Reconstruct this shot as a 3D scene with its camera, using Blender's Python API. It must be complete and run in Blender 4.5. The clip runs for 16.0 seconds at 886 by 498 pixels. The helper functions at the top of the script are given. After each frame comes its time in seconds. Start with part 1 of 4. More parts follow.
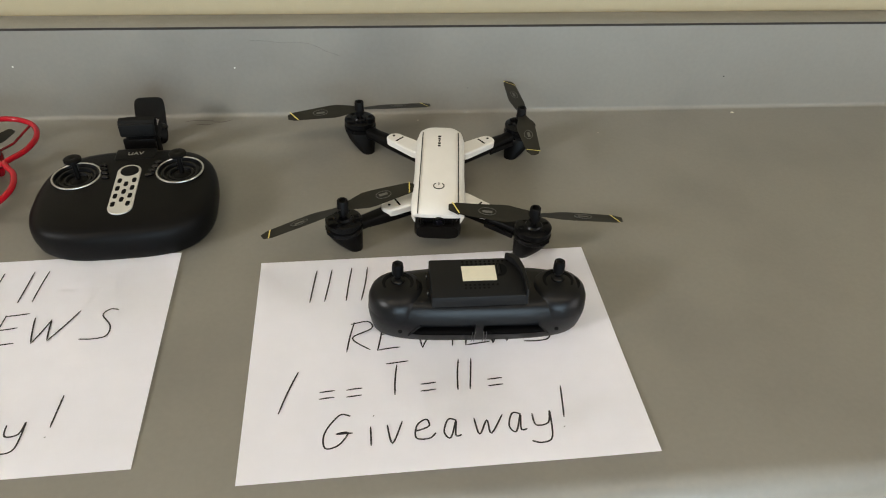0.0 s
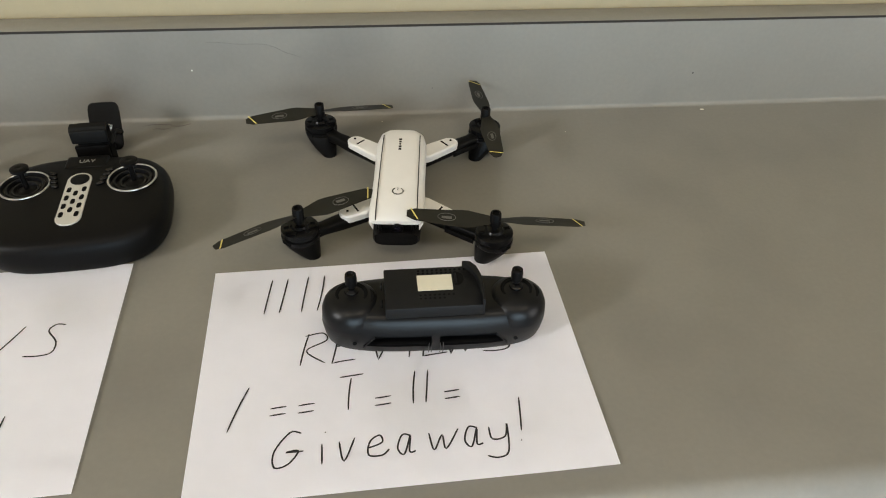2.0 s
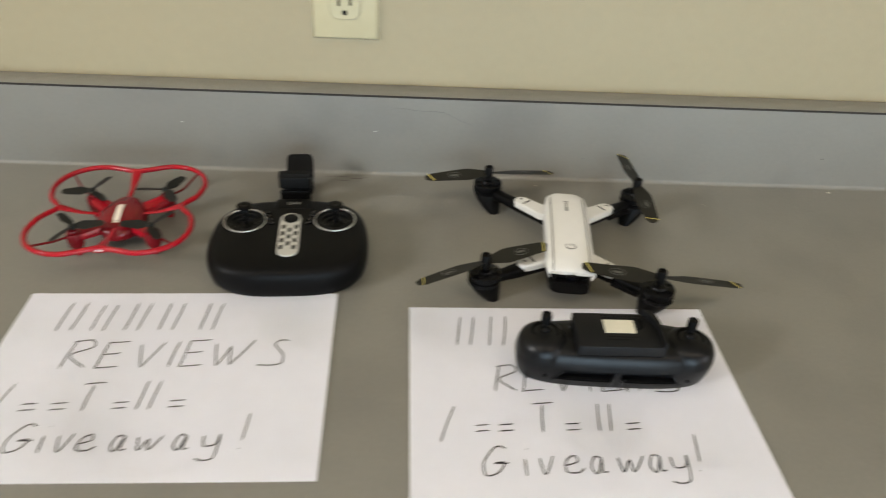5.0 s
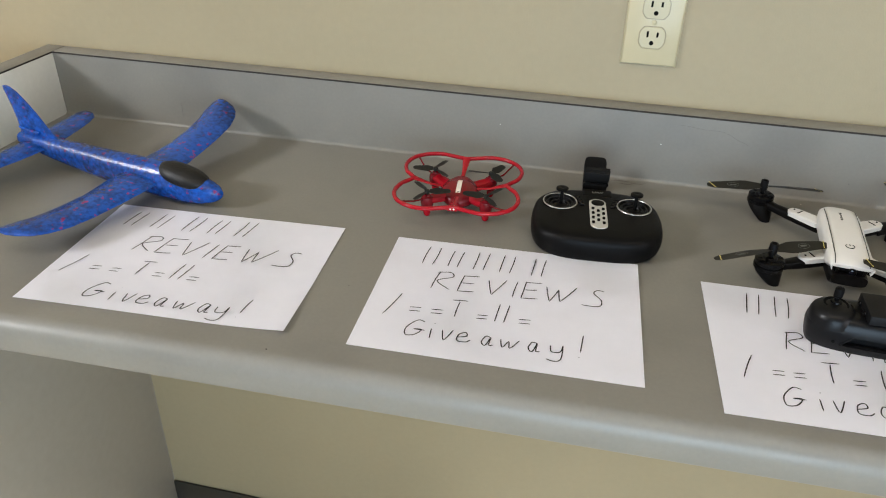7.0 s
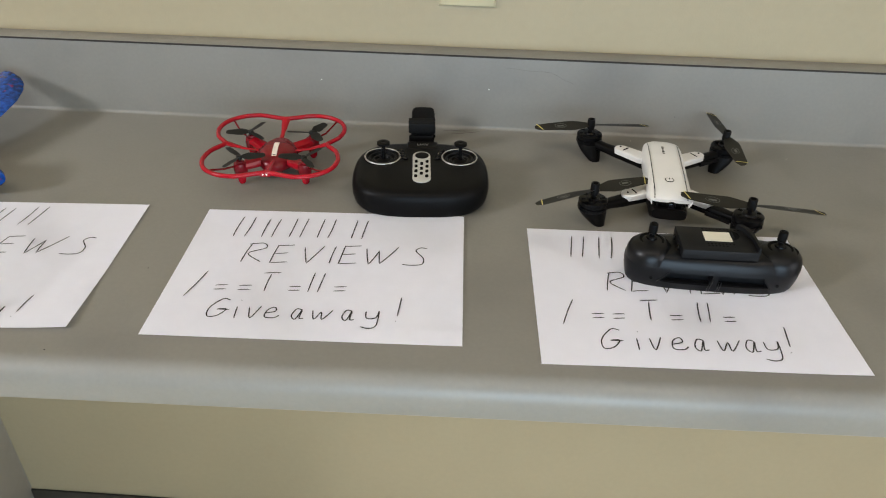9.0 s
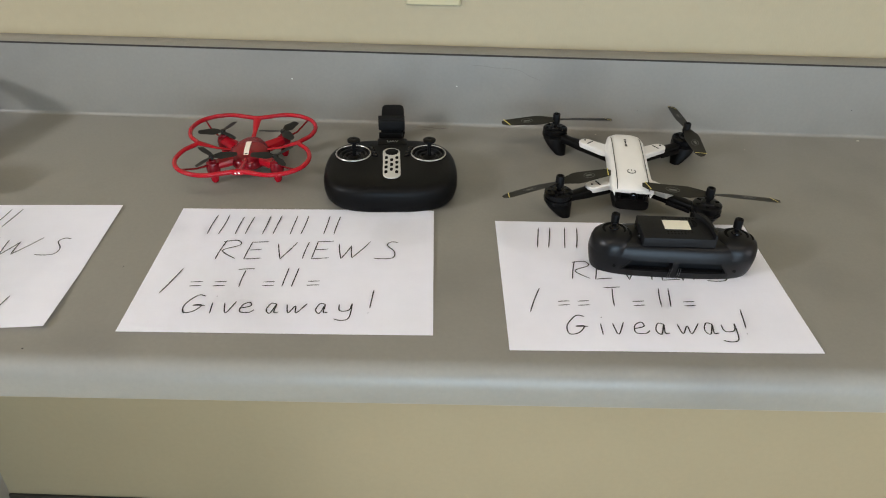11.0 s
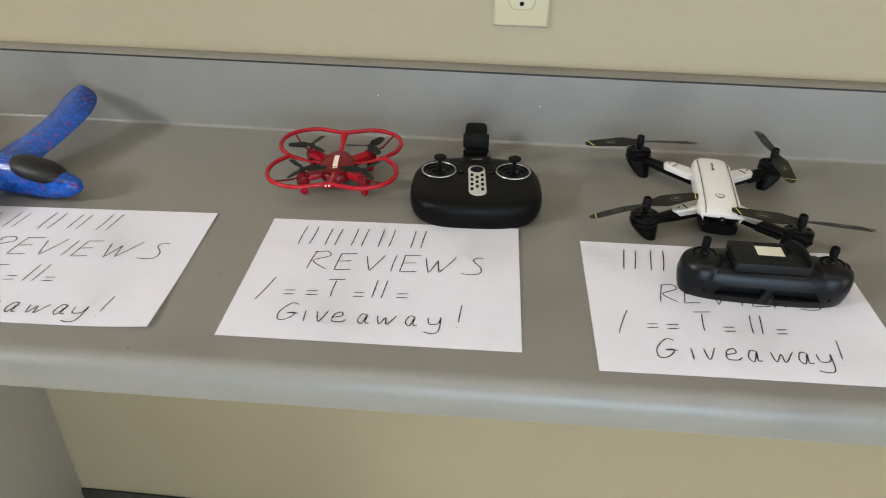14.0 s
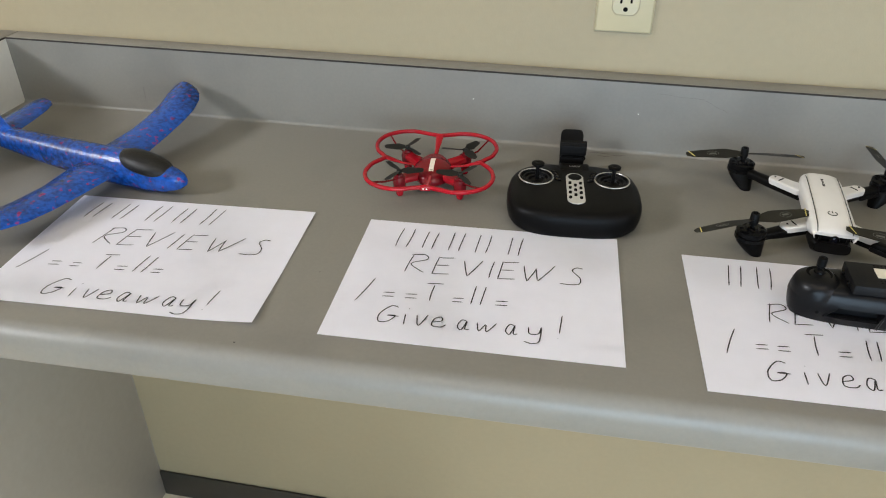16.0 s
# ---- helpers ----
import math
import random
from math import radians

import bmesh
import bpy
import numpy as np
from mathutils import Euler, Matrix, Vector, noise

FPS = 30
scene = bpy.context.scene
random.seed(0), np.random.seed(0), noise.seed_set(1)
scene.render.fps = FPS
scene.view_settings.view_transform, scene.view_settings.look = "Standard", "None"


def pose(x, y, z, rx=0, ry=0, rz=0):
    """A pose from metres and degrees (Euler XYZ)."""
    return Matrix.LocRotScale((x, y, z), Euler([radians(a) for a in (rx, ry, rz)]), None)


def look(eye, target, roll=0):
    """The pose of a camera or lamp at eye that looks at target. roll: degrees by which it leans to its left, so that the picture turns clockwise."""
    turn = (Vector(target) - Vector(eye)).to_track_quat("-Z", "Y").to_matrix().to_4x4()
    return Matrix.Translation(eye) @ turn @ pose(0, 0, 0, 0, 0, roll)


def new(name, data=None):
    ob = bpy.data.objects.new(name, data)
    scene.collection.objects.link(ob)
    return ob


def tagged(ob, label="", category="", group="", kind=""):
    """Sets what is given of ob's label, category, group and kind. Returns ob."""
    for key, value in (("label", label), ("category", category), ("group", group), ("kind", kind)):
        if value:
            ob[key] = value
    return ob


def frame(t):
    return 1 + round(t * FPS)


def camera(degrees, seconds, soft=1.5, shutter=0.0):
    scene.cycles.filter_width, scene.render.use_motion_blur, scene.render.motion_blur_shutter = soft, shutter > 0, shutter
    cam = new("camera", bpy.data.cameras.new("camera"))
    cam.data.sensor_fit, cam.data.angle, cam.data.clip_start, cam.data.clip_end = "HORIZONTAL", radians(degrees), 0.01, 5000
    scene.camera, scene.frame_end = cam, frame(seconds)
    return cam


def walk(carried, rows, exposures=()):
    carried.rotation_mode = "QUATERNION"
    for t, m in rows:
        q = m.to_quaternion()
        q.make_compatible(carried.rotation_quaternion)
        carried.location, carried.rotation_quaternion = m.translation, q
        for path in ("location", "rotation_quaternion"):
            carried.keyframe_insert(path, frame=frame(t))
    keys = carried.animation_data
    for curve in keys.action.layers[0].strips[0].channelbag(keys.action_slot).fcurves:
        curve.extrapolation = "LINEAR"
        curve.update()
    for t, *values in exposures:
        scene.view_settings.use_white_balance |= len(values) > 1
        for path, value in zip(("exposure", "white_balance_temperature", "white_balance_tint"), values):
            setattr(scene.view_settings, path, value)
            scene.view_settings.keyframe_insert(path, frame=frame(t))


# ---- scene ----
cam = camera(61.7, 16.0, soft=1.05, shutter=0.35)
PATH = [
    (0, (0.464, -0.741, 0.421), (0.617, 0.785, -0.863), 1.9),
    (0.5, (0.47, -0.738, 0.419), (0.634, 0.783, -0.868), 1.9),
    (1, (0.485, -0.736, 0.418), (0.653, 0.782, -0.874), 1.8),
    (1.5, (0.492, -0.728, 0.419), (0.666, 0.786, -0.877), 1.8),
    (2, (0.492, -0.724, 0.421), (0.669, 0.787, -0.878), 1.7),
    (2.5, (0.493, -0.725, 0.419), (0.669, 0.788, -0.878), 1.8),
    (3, (0.492, -0.726, 0.42), (0.67, 0.79, -0.873), 1.8),
    (3.5, (0.491, -0.73, 0.42), (0.664, 0.798, -0.859), 1.8),
    (4, (0.486, -0.735, 0.421), (0.642, 0.813, -0.837), 2.1),
    (4.5, (0.448, -0.751, 0.431), (0.563, 0.824, -0.797), 2.2),
    (5, (0.366, -0.794, 0.453), (0.428, 0.837, -0.703), 2.9),
    (5.2, (0.316, -0.819, 0.449), (0.306, 0.821, -0.695), 3.1),
    (7.3, (0.22, -1.004, 0.456), (-0.144, 0.675, -0.569), 1.6),
    (7.5, (0.225, -1.003, 0.457), (-0.125, 0.673, -0.577), 1.5),
    (8, (0.253, -0.989, 0.451), (-0.062, 0.685, -0.598), 0.9),
    (8.5, (0.278, -0.964, 0.442), (0.066, 0.705, -0.64), 1.0),
    (9, (0.302, -0.942, 0.432), (0.217, 0.715, -0.684), 1.4),
    (11.3, (0.31, -0.965, 0.441), (0.287, 0.691, -0.68), 1.4),
    (11.5, (0.31, -0.966, 0.439), (0.272, 0.694, -0.676), 1.4),
    (12, (0.306, -0.961, 0.441), (0.262, 0.701, -0.671), 1.3),
    (12.5, (0.301, -0.957, 0.44), (0.243, 0.709, -0.665), 1.1),
    (13, (0.291, -0.96, 0.44), (0.212, 0.709, -0.659), 1.2),
    (13.5, (0.283, -0.967, 0.443), (0.169, 0.705, -0.649), 1.0),
    (14, (0.272, -0.972, 0.444), (0.112, 0.701, -0.641), 0.9),
    (14.5, (0.253, -0.971, 0.447), (0.037, 0.699, -0.633), 0.7),
    (15, (0.24, -0.969, 0.444), (-0.023, 0.694, -0.635), 0.6),
    (15.5, (0.228, -0.971, 0.444), (-0.059, 0.689, -0.634), 0.8),
    (16, (0.229, -0.97, 0.447), (-0.087, 0.678, -0.64), 0.3),
]
walk(cam, [(t, look(eye, target, roll)) for t, eye, target, roll in PATH],
     [(0, 0.03, 6800, 13), (4.5, 0.04, 6780, 13), (7.3, -0.05, 6460, 15), (12, -0.02, 6460, 15), (16, -0.05, 6390, 15)])

# ---- light ----
world = bpy.data.worlds.new("world")
scene.world = world
world.use_nodes = True
sky = world.node_tree.nodes.new("ShaderNodeTexSky")
sky.sky_type, sky.sun_disc = "NISHITA", False
sky.sun_elevation, sky.sun_rotation = radians(40), radians(60)
world.node_tree.links.new(sky.outputs["Color"], world.node_tree.nodes["Background"].inputs["Color"])
world.node_tree.nodes["Background"].inputs["Strength"].default_value = 0.12

# the room: x along the counter, y towards the wall behind it, z up from the counter's surface
WEST, EAST, SOUTH, NORTH, FLOOR, CEIL = -4.0, 3.0, -2.5, 0.034, -0.975, 2.55
WIN_S = (-3.75, -2.85, 1.45, 2.35)   # x0, x1, z0, z1 of the opening in the wall across the room
WIN_LOW = (-0.10, 1.50, -0.50, 0.80)   # a wide low window in the same wall
WIN_E = (-2.4, -1.2, -0.55, 1.35)    # y0, y1, z0, z1 of the opening in the east wall


def window_light(name, eye, target, w, h, watts, colour):
    lamp = bpy.data.lights.new(name, "AREA")
    lamp.shape, lamp.size, lamp.size_y, lamp.energy, lamp.color = "RECTANGLE", w, h, watts, colour
    ob = new(name, lamp)
    ob.matrix_world = look(eye, target)
    return ob


window_light("window_light", (-3.3, SOUTH + 0.05, 1.90), (-0.1, 0, 0.0), 0.70, 0.70, 156, (0.88, 0.93, 0.95))
window_light("window_light", (0.70, SOUTH + 0.05, 0.15), (0.60, 0, -0.05), 1.5, 1.2, 54, (0.60, 0.83, 1.0))
window_light("window_light", (EAST - 0.05, -1.80, 0.40), (0, -0.8, 0.05), 1.15, 1.8, 34, (0.96, 0.97, 0.98))


LAMPS = ((-0.3, -1.70), (1.5, -1.70))   # ceiling lights
for lx, ly in LAMPS:
    window_light("ceiling_lamp", (lx, ly, CEIL - 0.075), (lx, ly, 0), 1.15, 0.55, 9.5, (1.0, 0.84, 0.58))


# ---- materials ----
def material(name, colour, rough=0.5, metal=0.0, vary=0.12, scale=60.0, grain=0.0, grain_scale=900.0, spec=0.5, coat=0.0, rough_vary=0.0, second=None, second_scale=40.0, second_at=(0.62, 0.66), tight=0.4):
    """A surface with two scales of tone, fine relief and, where given, flecks of a second colour."""
    m = bpy.data.materials.new(name)
    m.use_nodes = True
    nt = m.node_tree
    b = nt.nodes["Principled BSDF"]
    co = nt.nodes.new("ShaderNodeTexCoord")
    n1, n2 = nt.nodes.new("ShaderNodeTexNoise"), nt.nodes.new("ShaderNodeTexNoise")
    n1.inputs["Scale"].default_value, n1.inputs["Detail"].default_value = scale, 6
    n2.inputs["Scale"].default_value, n2.inputs["Detail"].default_value = scale / 14, 4
    for n in (n1, n2):
        nt.links.new(co.outputs["Object"], n.inputs["Vector"])
    add = nt.nodes.new("ShaderNodeMath")
    nt.links.new(n1.outputs["Fac"], add.inputs[0])
    nt.links.new(n2.outputs["Fac"], add.inputs[1])
    ramp = nt.nodes.new("ShaderNodeMapRange")
    ramp.inputs["From Min"].default_value, ramp.inputs["From Max"].default_value = 1 - tight, 1 + tight
    ramp.inputs["To Min"].default_value, ramp.inputs["To Max"].default_value = 1 - vary, 1 + vary
    nt.links.new(add.outputs[0], ramp.inputs["Value"])
    base = nt.nodes.new("ShaderNodeMix")
    base.data_type = "RGBA"
    base.inputs["Factor"].default_value = 0.0
    base.inputs["A"].default_value = (*colour, 1)
    if second:
        n3 = nt.nodes.new("ShaderNodeTexNoise")
        n3.inputs["Scale"].default_value, n3.inputs["Detail"].default_value = second_scale, 3
        nt.links.new(co.outputs["Object"], n3.inputs["Vector"])
        cut = nt.nodes.new("ShaderNodeMapRange")
        cut.inputs["From Min"].default_value, cut.inputs["From Max"].default_value = second_at
        nt.links.new(n3.outputs["Fac"], cut.inputs["Value"])
        nt.links.new(cut.outputs["Result"], base.inputs["Factor"])
        base.inputs["B"].default_value = (*second, 1)
    mul = nt.nodes.new("ShaderNodeMix")
    mul.data_type, mul.blend_type = "RGBA", "MULTIPLY"
    mul.inputs["Factor"].default_value = 1.0
    nt.links.new(base.outputs["Result"], mul.inputs["A"])
    nt.links.new(ramp.outputs["Result"], mul.inputs["B"])
    nt.links.new(mul.outputs["Result"], b.inputs["Base Color"])
    b.inputs["Roughness"].default_value, b.inputs["Metallic"].default_value = rough, metal
    b.inputs["Specular IOR Level"].default_value, b.inputs["Coat Weight"].default_value = spec, coat
    if rough_vary:
        rr = nt.nodes.new("ShaderNodeMapRange")
        rr.inputs["From Min"].default_value, rr.inputs["From Max"].default_value = 0.3, 0.7
        rr.inputs["To Min"].default_value, rr.inputs["To Max"].default_value = rough - rough_vary, rough + rough_vary
        nt.links.new(n2.outputs["Fac"], rr.inputs["Value"])
        nt.links.new(rr.outputs["Result"], b.inputs["Roughness"])
    if grain:
        g = nt.nodes.new("ShaderNodeTexNoise")
        g.inputs["Scale"].default_value, g.inputs["Detail"].default_value = grain_scale, 4
        nt.links.new(co.outputs["Object"], g.inputs["Vector"])
        bump = nt.nodes.new("ShaderNodeBump")
        bump.inputs["Strength"].default_value, bump.inputs["Distance"].default_value = grain, 0.0006
        nt.links.new(g.outputs["Fac"], bump.inputs["Height"])
        nt.links.new(bump.outputs["Normal"], b.inputs["Normal"])
    return m


LAMINATE = material("grey_laminate", (0.177, 0.168, 0.146), 0.40, vary=0.06, scale=220, spec=0.42, grain=0.10, grain_scale=1400, rough_vary=0.05, second=(0.148, 0.141, 0.124), second_scale=7, second_at=(0.5, 0.75))
SEAM = material("dark_seam", (0.030, 0.026, 0.024), 0.8, spec=0.1)
RUB = material("dark_rub_mark", (0.082, 0.072, 0.060), 0.6)
SCUFF = material("scuff_mark", (0.120, 0.113, 0.102), 0.6)
# Pale end piece; its colour also carries light falling from the right.
END = material("pale_brightened_end", (0.62, 0.61, 0.55), 0.4, vary=0.05, scale=120, grain=0.1)
PANEL = material("support_panel", (0.255, 0.238, 0.200), 0.5, vary=0.06, scale=60, grain=0.1)
WALL = material("cream_wall_paint", (0.285, 0.236, 0.145), 0.6, vary=0.04, scale=90, grain=0.35, grain_scale=420)
CEILING = material("ceiling_white", (0.78, 0.77, 0.73), 0.8, vary=0.05)
BASE = material("dark_vinyl", (0.030, 0.026, 0.020), 0.5, vary=0.15)
# Floor out of view; pale warm colour chosen to bounce light under the counter.
FLOOR_BOUNCE = material("bounce_floor", (0.74, 0.62, 0.44), 0.5, vary=0.1, scale=120, grain=0.1)
PAPER = material("white_paper", (0.905, 0.90, 0.95), 0.75, vary=0.02, scale=60, grain=0.06, grain_scale=700)
INK = material("black_ink", (0.008, 0.008, 0.011), 0.55, vary=0.5, scale=400)
IVORY = material("ivory_plastic", (0.42, 0.370, 0.235), 0.32, vary=0.03)
IVORY_DARK = material("ivory_receptacle", (0.39, 0.345, 0.215), 0.35, vary=0.03)
HOLE = material("dark_opening", (0.005, 0.005, 0.005), 0.9, spec=0.05)
SPRING = material("dark_spring_wire", (0.10, 0.10, 0.10), 0.4, metal=0.9, vary=0.1)
STEEL = material("steel", (0.55, 0.54, 0.52), 0.3, metal=1.0, vary=0.1)
BLACK = material("satin_black_plastic", (0.0030, 0.0028, 0.0028), 0.42, vary=0.2, scale=120, grain=0.15, grain_scale=1600, rough_vary=0.06, spec=0.09)
BLACK_GLOSS = material("black_shell_plastic", (0.0025, 0.0025, 0.0028), 0.25, vary=0.2, scale=90, grain=0.10, grain_scale=1500, rough_vary=0.05, spec=0.16)
BLACK_MOULD = material("moulded_black_plastic", (0.0035, 0.0035, 0.004), 0.36, vary=0.2, scale=90, grain=0.10, grain_scale=1500, rough_vary=0.04, spec=0.20)
BLACK_MATT = material("matt_black_rubber", (0.005, 0.005, 0.005), 0.6, vary=0.2, scale=200, spec=0.08)
CHARCOAL = material("battery_grey", (0.0075, 0.0075, 0.0078), 0.5, vary=0.12, scale=150, grain=0.2, spec=0.12)
BLADE = material("propeller_grey", (0.012, 0.0112, 0.0085), 0.45, vary=0.12, scale=150, spec=0.2)
BLADE_MARK = material("blade_mark", (0.085, 0.082, 0.072), 0.5, vary=0.3, scale=500)
YELLOW = material("yellow_stripe", (0.58, 0.48, 0.13), 0.5)
WHITE = material("white_shell_plastic", (0.62, 0.61, 0.59), 0.28, vary=0.03, scale=100, coat=0.15)
SILVER = material("silver_trim", (0.48, 0.47, 0.45), 0.30, metal=0.85, vary=0.05)
PLATE = material("silver_plate", (0.50, 0.49, 0.46), 0.40, metal=0.35, vary=0.05, grain=0.1)
RED = material("red_plastic", (0.29, 0.003, 0.010), 0.20, vary=0.12, scale=80, spec=0.3)
RED_DEEP = material("deep_red_shell", (0.14, 0.002, 0.006), 0.22, vary=0.15, scale=60, spec=0.35)
STICKER = material("cream_sticker", (0.66, 0.58, 0.50), 0.5, vary=0.12, scale=300)
LABEL = material("cream_label", (0.56, 0.53, 0.43), 0.5, vary=0.04, scale=200)
PROP_GREY = material("small_propeller", (0.008, 0.008, 0.007), 0.5, vary=0.1, spec=0.2)
FOAM = material("blue_foam", (0.0015, 0.039, 0.205), 0.24, vary=0.6, scale=170, tight=0.2, grain=1.0, grain_scale=260, spec=0.45, second=(0.12, 0.012, 0.075), second_scale=115, second_at=(0.61, 0.70))
CANOPY = material("black_foam", (0.008, 0.0075, 0.007), 0.40, vary=0.3, scale=300, grain=0.8, grain_scale=600, spec=0.25)
BULB = material("clear_white_lens", (0.85, 0.82, 0.80), 0.15, coat=0.6)
GLASS = material("lens_glass", (0.006, 0.006, 0.010), 0.05, coat=1.0)


# ---- building helpers ----
def link_mesh(name, bm, mat, sharp=38):
    for f in bm.faces:
        f.smooth = True
    for e in bm.edges:
        e.smooth = len(e.link_faces) == 2 and e.calc_face_angle(3.2) < radians(sharp)
    me = bpy.data.meshes.new(name)
    bm.to_mesh(me)
    bm.free()
    me.materials.append(mat)
    return new(name, me)


def part(name, bm, mat, parent, label=""):
    ob = link_mesh(name, bm, mat)
    ob.parent = parent
    return tagged(ob, label)


def thing(name, label, category, m=None, group="", kind=""):
    ob = new(name)
    ob.empty_display_size = 0.02
    ob.matrix_basis = m or Matrix()
    return tagged(ob, label, category, group, kind)


def piece(name, mesh, parent, m=None):
    """One more object on a shared mesh, under a thing or part."""
    ob = new(name, mesh)
    ob.parent = parent
    ob.matrix_basis = m or Matrix()
    return ob


def joined(*bms):
    out = bmesh.new()
    for b, m in bms:
        me = bpy.data.meshes.new("tmp")
        b.to_mesh(me)
        me.transform(m)
        out.from_mesh(me)
        bpy.data.meshes.remove(me)
        b.free()
    return out


def moved(bm, m):
    bmesh.ops.transform(bm, matrix=m, verts=bm.verts)
    return bm


def box(x0, x1, y0, y1, z0, z1, bevel=0.0, seg=2):
    bm = bmesh.new()
    bmesh.ops.create_cube(bm, size=1)
    moved(bm, Matrix.Translation(((x0 + x1) / 2, (y0 + y1) / 2, (z0 + z1) / 2)) @ Matrix.Diagonal((x1 - x0, y1 - y0, z1 - z0, 1)))
    if bevel:
        bmesh.ops.bevel(bm, geom=bm.edges[:], offset=bevel, segments=seg, profile=0.5, affect="EDGES")
    return bm


def loft(rings, close=True, caps=True):
    """A skin over rings of equally many points."""
    bm = bmesh.new()
    rows = [[bm.verts.new(p) for p in ring] for ring in rings]
    n = len(rows[0])
    for a, b in zip(rows, rows[1:]):
        for i in range(n if close else n - 1):
            j = (i + 1) % n
            bm.faces.new((a[i], a[j], b[j], b[i]))
    if caps and close:
        bm.faces.new(rows[0][::-1])
        bm.faces.new(rows[-1])
    bmesh.ops.recalc_face_normals(bm, faces=bm.faces)
    return bm


def lathe(profile, n=28, m=None, caps=True):
    """A turned body about z from (radius, height) pairs."""
    rings = [[(max(r, 1e-5) * math.cos(math.tau * i / n), max(r, 1e-5) * math.sin(math.tau * i / n), z) for i in range(n)] for r, z in profile]
    bm = loft(rings, caps=caps)
    return moved(bm, m) if m else bm


def torus(major, minor, n=48, k=8, flat=1.0, m=None):
    bm = bmesh.new()
    rows = []
    for i in range(n):
        a = math.tau * i / n
        rows.append([bm.verts.new(((major + minor * math.cos(math.tau * j / k)) * math.cos(a), (major + minor * math.cos(math.tau * j / k)) * math.sin(a), flat * minor * math.sin(math.tau * j / k))) for j in range(k)])
    for i in range(n):
        for j in range(k):
            bm.faces.new((rows[i][j], rows[(i + 1) % n][j], rows[(i + 1) % n][(j + 1) % k], rows[i][(j + 1) % k]))
    return moved(bm, m) if m else bm


def tube(path, radius, n=8, closed=False, flat=1.0):
    """A round or flattened rod along a path."""
    pts = [Vector(p) for p in path]
    rings = []
    for i, p in enumerate(pts):
        a = pts[(i - 1) % len(pts)] if closed or i else p
        b = pts[(i + 1) % len(pts)] if closed or i < len(pts) - 1 else p
        d = (b - a).normalized()
        side = d.cross(Vector((0, 0, 1)))
        side = side.normalized() if side.length > 1e-4 else Vector((1, 0, 0))
        up = side.cross(d)
        r = radius(i / (len(pts) - 1)) if callable(radius) else radius
        rings.append([p + side * r * math.cos(math.tau * k / n) + up * r * flat * math.sin(math.tau * k / n) for k in range(n)])
    return loft(rings + rings[:1] if closed else rings, caps=not closed)


def stadium(length, width, n=12):
    """An outline with round ends along x."""
    r, h = width / 2, length / 2 - width / 2
    right = [(h + r * math.cos(a), r * math.sin(a)) for a in np.linspace(-math.pi / 2, math.pi / 2, n)]
    return right + [(-x, -y) for x, y in right]


def superellipse(a, b, power, n=56):
    out = []
    for i in range(n):
        t = math.tau * i / n
        c, s = math.cos(t), math.sin(t)
        out.append((a * math.copysign(abs(c) ** (2 / power), c), b * math.copysign(abs(s) ** (2 / power), s)))
    return out


def prism(outline, z0, z1, edge=0.0):
    """An upright plate over an outline, its upper edge eased."""
    cx, cy = np.mean([p[0] for p in outline]), np.mean([p[1] for p in outline])
    rings = [[(x, y, z0) for x, y in outline]]
    if edge:
        half = max(max(abs(x - cx) for x, _ in outline), 1e-6), max(max(abs(y - cy) for _, y in outline), 1e-6)
        rings.append([(x, y, z1 - edge) for x, y in outline])
        rings.append([(cx + (x - cx) * (1 - edge / half[0]), cy + (y - cy) * (1 - edge / half[1]), z1) for x, y in outline])
    else:
        rings.append([(x, y, z1) for x, y in outline])
    return loft(rings)


def smooth_path(points, steps=6, closed=False):
    """A soft curve through points."""
    pts = [Vector(p) for p in points]
    out, n = [], len(pts)
    for i in range(n if closed else n - 1):
        p0, p1 = pts[i - 1] if closed or i else pts[0], pts[i]
        p2 = pts[(i + 1) % n]
        p3 = pts[(i + 2) % n] if closed or i + 2 < n else p2
        for k in range(steps):
            t = k / steps
            out.append(0.5 * (2 * p1 + (p2 - p0) * t + (2 * p0 - 5 * p1 + 4 * p2 - p3) * t * t + (3 * p1 - p0 - 3 * p2 + p3) * t ** 3))
    return out if closed else out + [pts[-1]]


def lettering(text, size, depth=0.0001):
    """Raised letters in the built-in font, centred on the origin, as a bmesh."""
    cu = bpy.data.curves.new("lettering", "FONT")
    cu.body, cu.size, cu.extrude, cu.align_x, cu.align_y = text, size, depth, "CENTER", "CENTER"
    ob = bpy.data.objects.new("lettering", cu)
    me = bpy.data.meshes.new_from_object(ob)
    bm = bmesh.new()
    bm.from_mesh(me)
    bpy.data.objects.remove(ob)
    bpy.data.meshes.remove(me)
    return bm


# ---- the room ----
def wall_with_openings(name, axis, at, thick, a0, a1, *holes):
    """A wall across the room with openings, along x (axis 'x') or y."""
    spans, start = [], a0
    for h0, h1, z0, z1 in holes:
        spans += [(start, h0, FLOOR, CEIL), (h0, h1, FLOOR, z0), (h0, h1, z1, CEIL)]
        start = h1
    spans.append((start, a1, FLOOR, CEIL))
    bms = []
    for p, q, r, s in spans:
        lo, hi = min(at, at + thick), max(at, at + thick)
        bms.append((box(p, q, lo, hi, r, s) if axis == "x" else box(lo, hi, p, q, r, s), Matrix()))
    return tagged(link_mesh(name, joined(*bms), WALL), "cream painted wall with a window opening", "wall", kind="structure")


